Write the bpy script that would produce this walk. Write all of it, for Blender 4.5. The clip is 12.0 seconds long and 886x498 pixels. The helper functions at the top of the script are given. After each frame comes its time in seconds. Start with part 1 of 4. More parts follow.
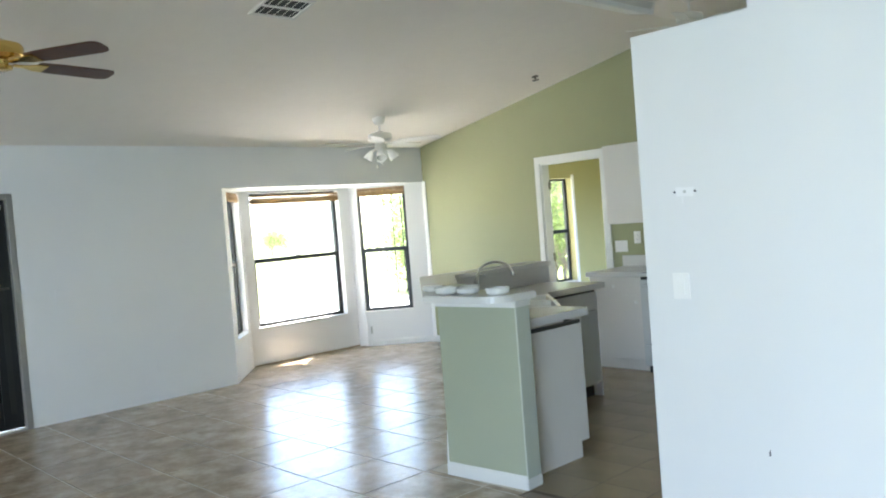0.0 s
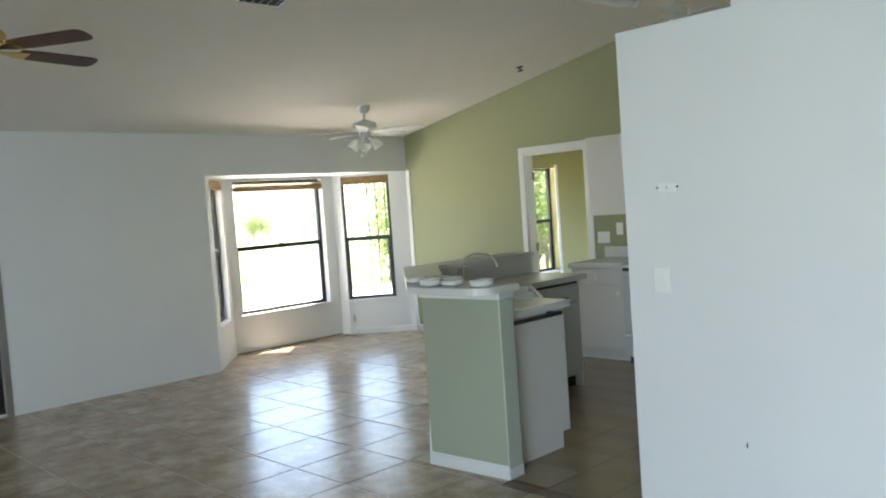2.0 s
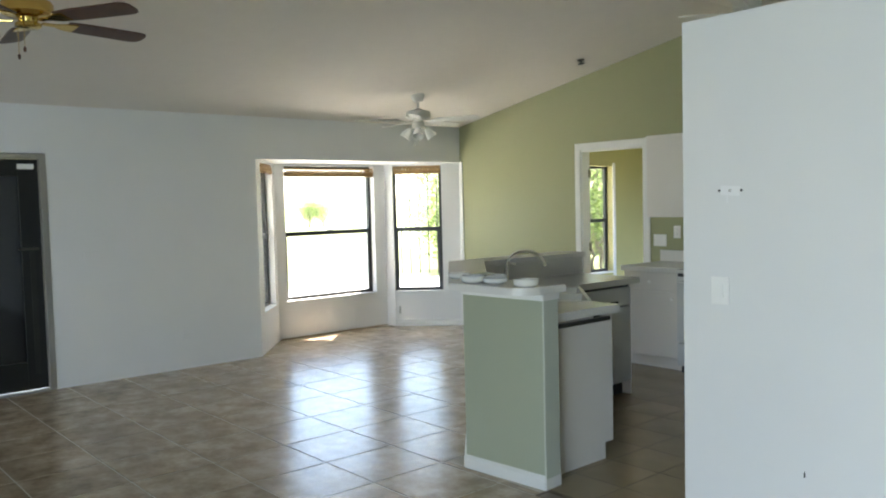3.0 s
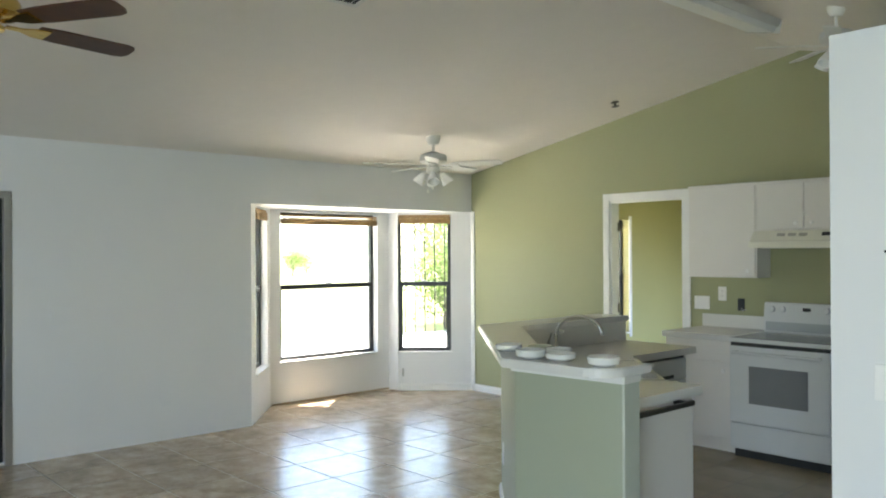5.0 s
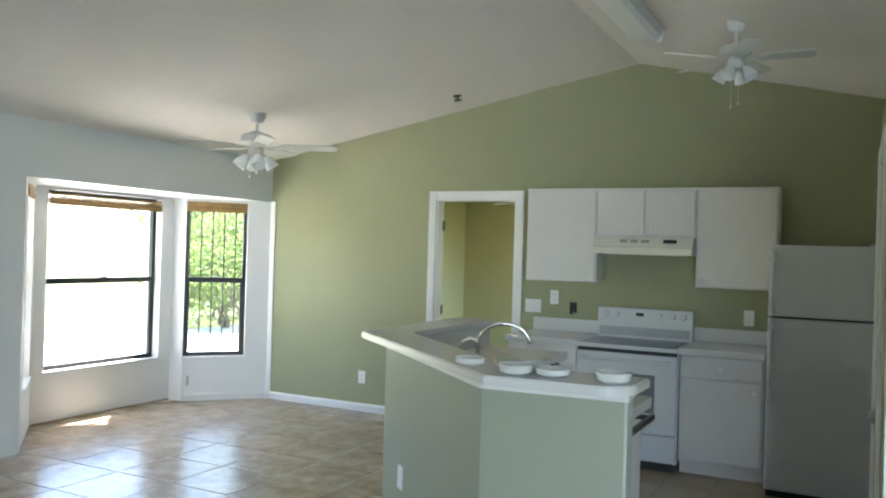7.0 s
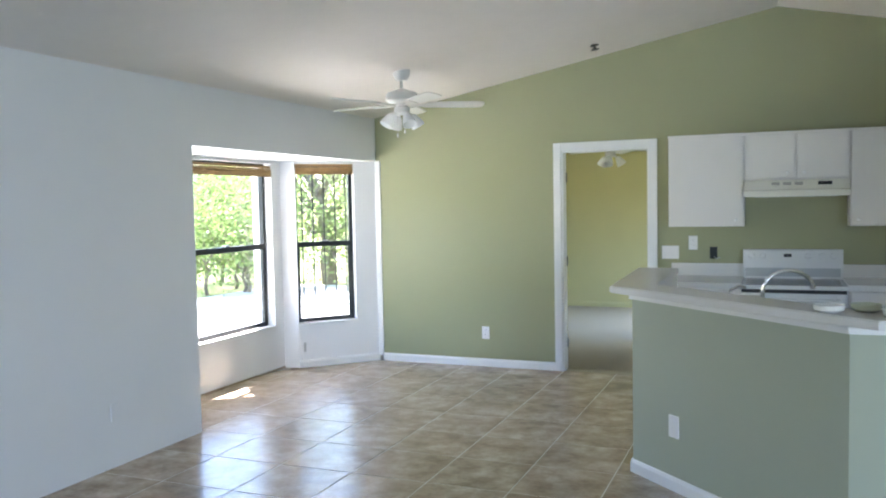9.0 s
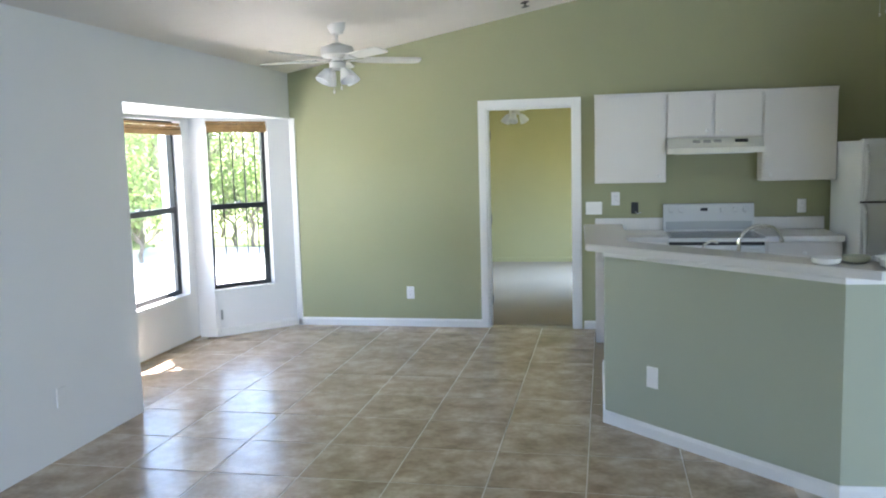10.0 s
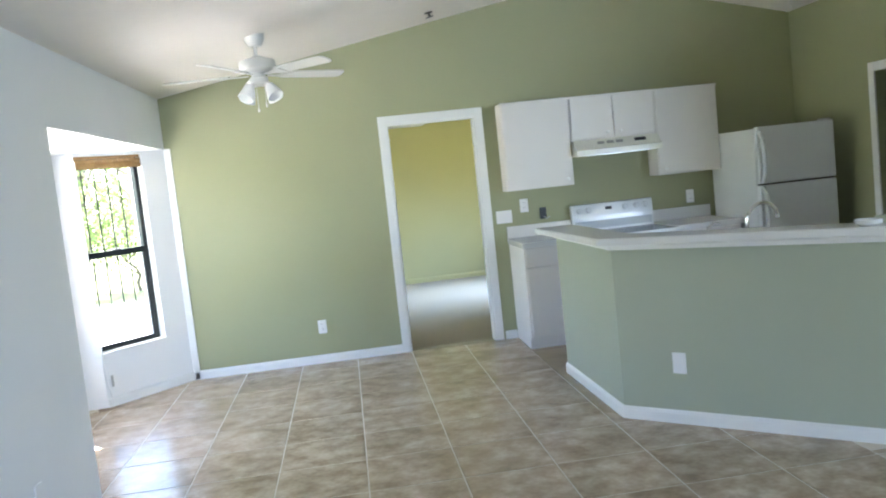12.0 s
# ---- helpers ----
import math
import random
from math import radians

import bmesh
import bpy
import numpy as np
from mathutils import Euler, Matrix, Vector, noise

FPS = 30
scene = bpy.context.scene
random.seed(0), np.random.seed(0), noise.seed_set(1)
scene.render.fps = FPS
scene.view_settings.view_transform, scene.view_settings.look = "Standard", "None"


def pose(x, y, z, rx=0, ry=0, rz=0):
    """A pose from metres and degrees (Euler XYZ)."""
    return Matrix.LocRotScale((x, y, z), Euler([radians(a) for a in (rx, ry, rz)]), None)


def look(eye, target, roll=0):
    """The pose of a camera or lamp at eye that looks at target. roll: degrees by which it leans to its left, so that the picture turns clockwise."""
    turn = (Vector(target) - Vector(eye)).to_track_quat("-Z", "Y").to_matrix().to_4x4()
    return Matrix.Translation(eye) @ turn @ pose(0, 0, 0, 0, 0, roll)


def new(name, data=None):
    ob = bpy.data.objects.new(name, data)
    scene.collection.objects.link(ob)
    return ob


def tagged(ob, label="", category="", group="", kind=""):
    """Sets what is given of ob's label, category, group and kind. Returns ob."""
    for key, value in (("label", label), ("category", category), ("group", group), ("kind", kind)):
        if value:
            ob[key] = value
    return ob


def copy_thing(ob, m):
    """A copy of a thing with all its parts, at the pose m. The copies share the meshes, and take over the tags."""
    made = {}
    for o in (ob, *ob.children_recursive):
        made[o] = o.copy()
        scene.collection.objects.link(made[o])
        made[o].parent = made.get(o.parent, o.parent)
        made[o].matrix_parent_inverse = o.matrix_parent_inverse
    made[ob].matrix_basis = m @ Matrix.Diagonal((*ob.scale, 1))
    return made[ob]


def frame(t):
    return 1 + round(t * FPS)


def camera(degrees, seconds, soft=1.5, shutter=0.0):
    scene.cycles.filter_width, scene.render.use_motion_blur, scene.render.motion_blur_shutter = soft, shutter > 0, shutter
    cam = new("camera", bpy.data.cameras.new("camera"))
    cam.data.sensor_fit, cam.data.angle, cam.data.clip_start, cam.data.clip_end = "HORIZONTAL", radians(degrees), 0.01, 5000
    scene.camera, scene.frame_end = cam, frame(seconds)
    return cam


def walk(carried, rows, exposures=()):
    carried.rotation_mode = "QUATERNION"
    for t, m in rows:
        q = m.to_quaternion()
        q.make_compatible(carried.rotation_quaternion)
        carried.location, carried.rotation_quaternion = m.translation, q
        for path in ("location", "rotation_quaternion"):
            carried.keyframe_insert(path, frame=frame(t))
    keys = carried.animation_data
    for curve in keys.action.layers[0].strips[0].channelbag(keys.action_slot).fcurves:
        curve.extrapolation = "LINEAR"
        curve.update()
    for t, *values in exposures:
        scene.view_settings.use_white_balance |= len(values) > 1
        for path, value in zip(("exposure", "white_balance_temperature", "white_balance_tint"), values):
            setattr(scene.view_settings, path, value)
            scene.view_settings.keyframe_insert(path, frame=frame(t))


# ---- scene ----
cam = camera(57.2, 12.0, soft=2.0)
PATH = [
    (0, (0.432, 0.243, 1.517), (-1.019, 1.617, 1.446), -4.5),
    (0.5, (0.442, 0.245, 1.529), (-0.929, 1.695, 1.408), -1.8),
    (1, (0.445, 0.234, 1.539), (-0.959, 1.656, 1.463), -1.6),
    (1.5, (0.455, 0.214, 1.541), (-0.988, 1.596, 1.462), -2.4),
    (2, (0.444, 0.221, 1.546), (-0.978, 1.623, 1.44), -4.0),
    (2.5, (0.415, 0.239, 1.542), (-1.044, 1.595, 1.356), -4.4),
    (3, (0.341, 0.397, 1.543), (-1.171, 1.7, 1.426), -1.4),
    (3.2, (0.323, 0.422, 1.559), (-1.203, 1.711, 1.458), 0.3),
    (4.8, (-0.404, 0.674, 1.549), (-1.909, 1.99, 1.488), 1.0),
    (5, (-0.512, 0.718, 1.564), (-1.995, 2.059, 1.572), -0.3),
    (5.5, (-0.808, 0.676, 1.558), (-2.054, 2.239, 1.631), 0.6),
    (6, (-1.123, 0.609, 1.575), (-2.164, 2.313, 1.453), -1.1),
    (6.5, (-1.451, 0.566, 1.561), (-2.457, 2.293, 1.509), -2.1),
    (6.7, (-1.568, 0.544, 1.552), (-2.526, 2.3, 1.552), 0.3),
    (8.3, (-2.827, 0.004, 1.581), (-3.611, 1.843, 1.611), 1.8),
    (8.5, (-2.99, -0.095, 1.577), (-3.752, 1.753, 1.489), 1.2),
    (9, (-3.377, -0.209, 1.578), (-4.14, 1.636, 1.467), -1.1),
    (9.5, (-3.775, -0.234, 1.601), (-4.403, 1.663, 1.528), 0.2),
    (10, (-4.15, -0.34, 1.623), (-4.543, 1.608, 1.395), -1.5),
    (10.5, (-4.534, -0.274, 1.59), (-4.83, 1.696, 1.414), -5.7),
    (11, (-4.966, -0.271, 1.549), (-4.97, 1.717, 1.332), -0.3),
    (11.5, (-5.331, -0.242, 1.553), (-5.067, 1.726, 1.314), -0.4),
    (12, (-5.663, -0.089, 1.553), (-5.438, 1.89, 1.372), -6.1),
]
EXPOSURES = [(0, 3.5, 6600, 16), (0.5, 3.29, 6750, 16), (1, 3.12, 6820, 16), (1.5, 3.0, 6900, 16), (2.5, 2.99, 6950, 16), (3, 2.99, 7030, 16), (5, 3.24, 7080, 15), (6, 3.2, 6600, 16), (6.5, 3.22, 6500, 15), (8.5, 3.46, 6210, 21), (9.5, 3.46, 6140, 21), (10.5, 3.46, 6100, 21), (11, 3.52, 6050, 18), (11.5, 3.73, 6110, 18), (12, 3.74, 6110, 20)]
walk(cam, [(t, look(eye, target, roll)) for t, eye, target, roll in PATH], EXPOSURES)

# ---------- world, sun, lamps ----------
world = bpy.data.worlds.new("sky")
scene.world = world
world.use_nodes = True
wn = world.node_tree
sky = wn.nodes.new("ShaderNodeTexSky")
sky.sky_type = "NISHITA"
sky.sun_disc = False
sky.sun_elevation = radians(62)
sky.sun_rotation = radians(-38)
wn.nodes["Background"].inputs["Strength"].default_value = 0.15
wn.links.new(sky.outputs["Color"], wn.nodes["Background"].inputs["Color"])

sun_data = bpy.data.lights.new("sun", "SUN")
sun_data.energy, sun_data.angle, sun_data.color = 5.0, radians(0.55), (1.0, 0.95, 0.87)
sun = new("sun", sun_data)
sun.matrix_basis = look((0, 0, 0), (0.29, -0.37, -0.88))


def area_lamp(name, loc, target, w, h, energy, colour):
    data = bpy.data.lights.new(name, "AREA")
    data.shape, data.size, data.size_y, data.energy, data.color = "RECTANGLE", w, h, energy, colour
    ob = new(name, data)
    ob.matrix_basis = look(loc, target)
    return ob


# sky light through the patio doors behind the walk
patio_lamp = area_lamp("patio_door_skylight", (1.0, -2.72, 1.15), (0.4, 1.5, 0.3), 2.9, 1.9, 15.0, (0.49, 0.72, 1.0))
patio_lamp.data.spread = radians(140)
# added fill lamp, brightens the west wall from an invented opening
side_lamp = area_lamp("west_wall_fill", (-4.7, -2.72, 1.25), (-7.1, 1.1, 1.3), 0.95, 1.6, 2.2, (0.52, 0.73, 1.0))
side_lamp.data.spread = radians(76)
# added fill for the carpet's bright band; its east opening is unseen and made up
bed_lamp = area_lamp("bedroom_carpet_fill", (-2.35, 10.3, 1.6), (-5.0, 10.3, 0.0), 1.3, 0.8, 6.5, (0.42, 0.62, 1.0))
bed_lamp.data.spread = radians(75)

# ---------- materials ----------
def mat(name, colour, rough=0.5, metal=0.0, vary=0.06, scale=6.0, bump=0.0, bump_scale=60.0, second=None, second_scale=1.5, spec=0.5, coat=0.0, island=False):
    m = bpy.data.materials.new(name)
    m.use_nodes = True
    nt = m.node_tree
    b = nt.nodes["Principled BSDF"]
    b.inputs["Roughness"].default_value = rough
    b.inputs["Metallic"].default_value = metal
    b.inputs["Specular IOR Level"].default_value = spec
    b.inputs["Coat Weight"].default_value = coat
    co = nt.nodes.new("ShaderNodeTexCoord")
    n1 = nt.nodes.new("ShaderNodeTexNoise")
    n1.inputs["Scale"].default_value, n1.inputs["Detail"].default_value = scale, 5.0
    nt.links.new(co.outputs["Object"], n1.inputs["Vector"])
    n2 = nt.nodes.new("ShaderNodeTexNoise")
    n2.inputs["Scale"].default_value, n2.inputs["Detail"].default_value = second_scale, 3.0
    nt.links.new(co.outputs["Object"], n2.inputs["Vector"])
    c = Vector(colour)
    alt = Vector(second) if second else c * 0.86
    ramp = nt.nodes.new("ShaderNodeMix")
    ramp.data_type = "RGBA"
    ramp.inputs["A"].default_value, ramp.inputs["B"].default_value = (*(c * (1 + vary)), 1), (*(c * (1 - vary)), 1)
    nt.links.new(n1.outputs["Fac"], ramp.inputs["Factor"])
    big = nt.nodes.new("ShaderNodeMix")
    big.data_type = "RGBA"
    sharp = nt.nodes.new("ShaderNodeMapRange")
    sharp.inputs["From Min"].default_value, sharp.inputs["From Max"].default_value = 0.45, 0.75
    sharp.inputs["To Max"].default_value = 0.9 if second else 0.25
    nt.links.new(n2.outputs["Fac"], sharp.inputs["Value"])
    nt.links.new(sharp.outputs["Result"], big.inputs["Factor"])
    nt.links.new(ramp.outputs["Result"], big.inputs["A"])
    big.inputs["B"].default_value = (*alt, 1)
    nt.links.new(big.outputs["Result"], b.inputs["Base Color"])
    if bump:
        n3 = nt.nodes.new("ShaderNodeTexNoise")
        n3.inputs["Scale"].default_value, n3.inputs["Detail"].default_value = bump_scale, 4.0
        nt.links.new(co.outputs["Object"], n3.inputs["Vector"])
        bp = nt.nodes.new("ShaderNodeBump")
        bp.inputs["Strength"].default_value, bp.inputs["Distance"].default_value = bump, 0.004
        nt.links.new(n3.outputs["Fac"], bp.inputs["Height"])
        nt.links.new(bp.outputs["Normal"], b.inputs["Normal"])
    return m


WHITE_WALL = mat("white_wall_paint", (0.79, 0.79, 0.785), 0.62, vary=0.015, scale=3, bump=0.12, bump_scale=140, second=(0.75, 0.75, 0.745), second_scale=0.7)
GREEN_WALL = mat("sage_wall_paint", (0.345, 0.352, 0.2), 0.55, vary=0.02, scale=3, bump=0.12, bump_scale=140, second=(0.332, 0.342, 0.19), second_scale=0.8)
# the sage wall paint again, with bluish daylight mixed into the colour
KNEE_WALL = mat("sage_paint_daylight_tint", (0.39, 0.423, 0.322), 0.52, vary=0.02, scale=3, bump=0.12, bump_scale=140, second=(0.376, 0.41, 0.31), second_scale=0.8)
BED_WALL = mat("olive_wall_paint", (0.43, 0.40, 0.18), 0.6, vary=0.02, scale=3, bump=0.12, bump_scale=140)
CEIL = mat("ceiling_paint", (0.81, 0.76, 0.69), 0.85, vary=0.03, scale=8, bump=0.5, bump_scale=45, second=(0.78, 0.73, 0.66), second_scale=0.9)
TRIM = mat("white_trim_paint", (0.80, 0.80, 0.78), 0.35, vary=0.015, scale=9, bump=0.04, bump_scale=90)
CAB = mat("white_laminate", (0.76, 0.73, 0.695), 0.38, vary=0.012, scale=5, bump=0.03, bump_scale=200)
COUNTER = mat("speckled_white_laminate", (0.71, 0.70, 0.675), 0.25, vary=0.07, scale=260, second=(0.72, 0.71, 0.68), second_scale=3)
ENAMEL = mat("white_enamel", (0.70, 0.715, 0.71), 0.2, vary=0.01, scale=4, coat=0.3)
HOODM = mat("cream_enamel", (0.78, 0.76, 0.66), 0.3, vary=0.015, scale=4)
FRIDGE_M = mat("pebbled_white_enamel", (0.72, 0.74, 0.74), 0.38, vary=0.015, scale=5, bump=0.25, bump_scale=260)
BLACKGLASS = mat("black_glass", (0.005, 0.006, 0.007), 0.08, vary=0.05)
GREYGLASS = mat("smoked_oven_glass", (0.22, 0.225, 0.23), 0.16, vary=0.05)
CHROME = mat("chrome", (0.75, 0.75, 0.74), 0.12, 1.0, vary=0.02, scale=12)
STEEL = mat("brushed_steel", (0.52, 0.52, 0.5), 0.3, 1.0, vary=0.05, scale=30)
BRASS = mat("polished_brass", (0.72, 0.50, 0.16), 0.18, 1.0, vary=0.05, scale=12)
BROWN = mat("dark_walnut_blade", (0.085, 0.034, 0.016), 0.42, vary=0.3, scale=14, second=(0.05, 0.022, 0.012), second_scale=5)
BLACK = mat("black_aluminium", (0.018, 0.022, 0.022), 0.4, vary=0.15, scale=15, bump=0.05)
ALU = mat("mill_aluminium", (0.42, 0.42, 0.42), 0.4, 0.9, vary=0.06, scale=20)
BLACKDOOR = mat("black_door_paint", (0.004, 0.005, 0.006), 0.3, vary=0.2, scale=5, bump=0.05)
DARKSLOT = mat("dark_slot", (0.03, 0.03, 0.028), 0.6, vary=0.1)
PLASTIC = mat("white_plastic", (0.87, 0.86, 0.84), 0.3, vary=0.01, scale=8)
PATCH = mat("wall_filler_patch", (0.87, 0.87, 0.87), 0.75, vary=0.03, scale=40, bump=0.1)
BOWLM = mat("white_stoneware", (0.80, 0.80, 0.77), 0.2, vary=0.015, scale=10, coat=0.3)
BOWLG = mat("pale_green_stoneware", (0.52, 0.54, 0.40), 0.3, vary=0.05, scale=12)
FROST = mat("frosted_glass_shade", (0.85, 0.85, 0.82), 0.3, vary=0.01, scale=8)
FANW = mat("white_fan_enamel", (0.70, 0.685, 0.635), 0.35, vary=0.015, scale=8)
BAMBOO = mat("woven_bamboo", (0.33, 0.19, 0.065), 0.6, vary=0.3, scale=40, bump=0.3, bump_scale=120, second=(0.24, 0.13, 0.045), second_scale=9)
CARPET = mat("beige_carpet", (0.35, 0.30, 0.20), 0.95, vary=0.15, scale=160, bump=0.8, bump_scale=320, spec=0.1)
GROUT = mat("sand_grout", (0.56, 0.49, 0.39), 0.85, vary=0.08, scale=60, bump=0.2, bump_scale=220)
CONCRETE = mat("pale_concrete", (0.70, 0.68, 0.64), 0.85, vary=0.08, scale=20, bump=0.2, second=(0.64, 0.62, 0.58), second_scale=0.6)
GRASS = mat("sunny_lawn", (0.26, 0.29, 0.13), 0.9, vary=0.35, scale=30, second=(0.36, 0.34, 0.19), second_scale=0.35, spec=0.1)
BARK = mat("grey_bark", (0.17, 0.14, 0.11), 0.9, vary=0.3, scale=18, bump=0.8, bump_scale=40)
STUCCO = mat("stucco", (0.60, 0.57, 0.50), 0.9, vary=0.04, scale=20, bump=0.5, bump_scale=80)
IRON = mat("dark_iron", (0.03, 0.03, 0.028), 0.5, 0.4, vary=0.2)
DARKSTEEL = mat("dark_worn_steel", (0.10, 0.095, 0.085), 0.35, 0.8, vary=0.2, scale=25)
BUTTON = mat("grey_button", (0.42, 0.41, 0.36), 0.4, vary=0.03)
GREYENAMEL = mat("grey_enamel", (0.42, 0.45, 0.46), 0.3, vary=0.03)
FOOT_BROWN = mat("mottled_brown_strip", (0.30, 0.22, 0.13), 0.8, vary=0.3, scale=9, second=(0.42, 0.35, 0.25), second_scale=4)
STAIN = mat("rusty_floor_stain", (0.16, 0.10, 0.05), 0.7, vary=0.3, scale=40)


def tile_material():
    """Glazed beige tile: blotches, finer mottling and a slight shift from tile to tile."""
    m = bpy.data.materials.new("mottled_ceramic_tile")
    m.use_nodes = True
    nt = m.node_tree
    b = nt.nodes["Principled BSDF"]
    geo = nt.nodes.new("ShaderNodeNewGeometry")
    info = nt.nodes.new("ShaderNodeObjectInfo")
    mulp = nt.nodes.new("ShaderNodeVectorMath")
    mulp.operation = "SCALE"
    mulp.inputs[0].default_value = (7.3, 4.1, 2.0)
    nt.links.new(info.outputs["Random"], mulp.inputs["Scale"])
    off = nt.nodes.new("ShaderNodeVectorMath")
    off.operation = "ADD"
    nt.links.new(geo.outputs["Position"], off.inputs[0])
    nt.links.new(mulp.outputs["Vector"], off.inputs[1])
    facs = []
    for size, detail, lo, hi in ((3.0, 4.0, 0.25, 0.75), (8.5, 4.0, 0.22, 0.78), (34.0, 3.0, 0.1, 0.9)):
        n = nt.nodes.new("ShaderNodeTexNoise")
        n.inputs["Scale"].default_value, n.inputs["Detail"].default_value = size, detail
        nt.links.new(off.outputs["Vector"], n.inputs["Vector"])
        r = nt.nodes.new("ShaderNodeMapRange")
        r.interpolation_type = "SMOOTHSTEP"
        r.inputs["From Min"].default_value, r.inputs["From Max"].default_value = lo, hi
        nt.links.new(n.outputs["Fac"], r.inputs["Value"])
        facs.append(r.outputs["Result"])
    base = nt.nodes.new("ShaderNodeMix")
    base.data_type = "RGBA"
    base.inputs["A"].default_value, base.inputs["B"].default_value = (0.45, 0.35, 0.24, 1), (0.69, 0.57, 0.435, 1)
    nt.links.new(facs[0], base.inputs["Factor"])
    last = base.outputs["Result"]
    for f, dark in ((facs[1], (0.60, 0.555, 0.505, 1)), (facs[2], (0.86, 0.85, 0.835, 1))):
        shade = nt.nodes.new("ShaderNodeMix")
        shade.data_type = "RGBA"
        shade.inputs["A"].default_value, shade.inputs["B"].default_value = dark, (1.0, 1.0, 1.0, 1)
        nt.links.new(f, shade.inputs["Factor"])
        mx = nt.nodes.new("ShaderNodeMix")
        mx.data_type, mx.blend_type = "RGBA", "MULTIPLY"
        mx.inputs["Factor"].default_value = 1.0
        nt.links.new(last, mx.inputs["A"])
        nt.links.new(shade.outputs["Result"], mx.inputs["B"])
        last = mx.outputs["Result"]
    nt.links.new(last, b.inputs["Base Color"])
    rr = nt.nodes.new("ShaderNodeMapRange")
    rr.inputs["To Min"].default_value, rr.inputs["To Max"].default_value = 0.225, 0.25
    nt.links.new(facs[0], rr.inputs["Value"])
    nt.links.new(rr.outputs["Result"], b.inputs["Roughness"])
    return m


TILE = tile_material()
KTILE = mat("tan_ceramic_tile", (0.33, 0.255, 0.155), 0.22, vary=0.10, scale=5, second=(0.29, 0.22, 0.13), second_scale=2.2)
KGROUT = mat("brown_grout", (0.15, 0.105, 0.065), 0.85, vary=0.1, scale=60)
BORDER = mat("dark_border_tile", (0.17, 0.115, 0.07), 0.3, vary=0.25, scale=9)
# end board colour, paler than the knee wall
PALE_SAGE = mat("pale_sage", (0.56, 0.60, 0.53), 0.5, vary=0.02, scale=4, bump=0.08, bump_scale=140)


def glass_material():
    m = bpy.data.materials.new("window_glass")
    m.use_nodes = True
    nt = m.node_tree
    nt.nodes.remove(nt.nodes["Principled BSDF"])
    tr = nt.nodes.new("ShaderNodeBsdfTransparent")
    gl = nt.nodes.new("ShaderNodeBsdfGlossy")
    gl.inputs["Roughness"].default_value = 0.02
    tr.inputs["Color"].default_value = (0.93, 0.96, 0.95, 1)
    fr = nt.nodes.new("ShaderNodeLayerWeight")
    fr.inputs["Blend"].default_value = 0.5
    pw = nt.nodes.new("ShaderNodeMath")
    pw.operation = "POWER"
    pw.inputs[1].default_value = 4.0
    ml = nt.nodes.new("ShaderNodeMath")
    ml.operation = "MULTIPLY_ADD"
    ml.inputs[1].default_value, ml.inputs[2].default_value = 0.5, 0.03
    mix = nt.nodes.new("ShaderNodeMixShader")
    nt.links.new(fr.outputs["Facing"], pw.inputs[0])
    nt.links.new(pw.outputs["Value"], ml.inputs[0])
    nt.links.new(ml.outputs["Value"], mix.inputs["Fac"])
    nt.links.new(tr.outputs["BSDF"], mix.inputs[1])
    nt.links.new(gl.outputs["BSDF"], mix.inputs[2])
    nt.links.new(mix.outputs["Shader"], nt.nodes["Material Output"].inputs["Surface"])
    return m


GLASS = glass_material()


def leaf_material(name, a, b2):
    m = bpy.data.materials.new(name)
    m.use_nodes = True
    nt = m.node_tree
    b = nt.nodes["Principled BSDF"]
    geo = nt.nodes.new("ShaderNodeNewGeometry")
    mix = nt.nodes.new("ShaderNodeMix")
    mix.data_type = "RGBA"
    mix.inputs["A"].default_value, mix.inputs["B"].default_value = (*a, 1), (*b2, 1)
    nt.links.new(geo.outputs["Random Per Island"], mix.inputs["Factor"])
    nt.links.new(mix.outputs["Result"], b.inputs["Base Color"])
    b.inputs["Roughness"].default_value = 0.55
    tl = nt.nodes.new("ShaderNodeBsdfTranslucent")
    nt.links.new(mix.outputs["Result"], tl.inputs["Color"])
    ms = nt.nodes.new("ShaderNodeMixShader")
    ms.inputs["Fac"].default_value = 0.55
    nt.links.new(b.outputs["BSDF"], ms.inputs[1])
    nt.links.new(tl.outputs["BSDF"], ms.inputs[2])
    nt.links.new(ms.outputs["Shader"], nt.nodes["Material Output"].inputs["Surface"])
    return m


LEAF = leaf_material("broad_green_leaves", (0.12, 0.19, 0.05), (0.24, 0.31, 0.11))
LEAF2 = leaf_material("pale_green_leaves", (0.17, 0.24, 0.08), (0.32, 0.37, 0.17))

# ---------- mesh helpers ----------
PLACE = {}


def thing(name, loc=(0, 0, 0), label="", category="", group="", kind=""):
    ob = new(name)
    ob.empty_display_size = 0.1
    ob.location = loc
    PLACE[ob.name] = Vector(loc)
    return tagged(ob, label, category, group, kind)


def part(name, bm, material, parent=None, label="", smooth=False):
    base = PLACE.get(parent.name, Vector((0, 0, 0))) if parent else Vector((0, 0, 0))
    bmesh.ops.translate(bm, verts=bm.verts, vec=-base)
    bmesh.ops.recalc_face_normals(bm, faces=bm.faces)
    me = bpy.data.meshes.new(name)
    bm.to_mesh(me)
    bm.free()
    if smooth:
        for p in me.polygons:
            p.use_smooth = True
        me.set_sharp_from_angle(angle=radians(38))
    me.materials.append(material)
    ob = new(name, me)
    if parent:
        ob.parent = parent
        PLACE[ob.name] = base
    if label:
        ob["label"] = label
    return ob


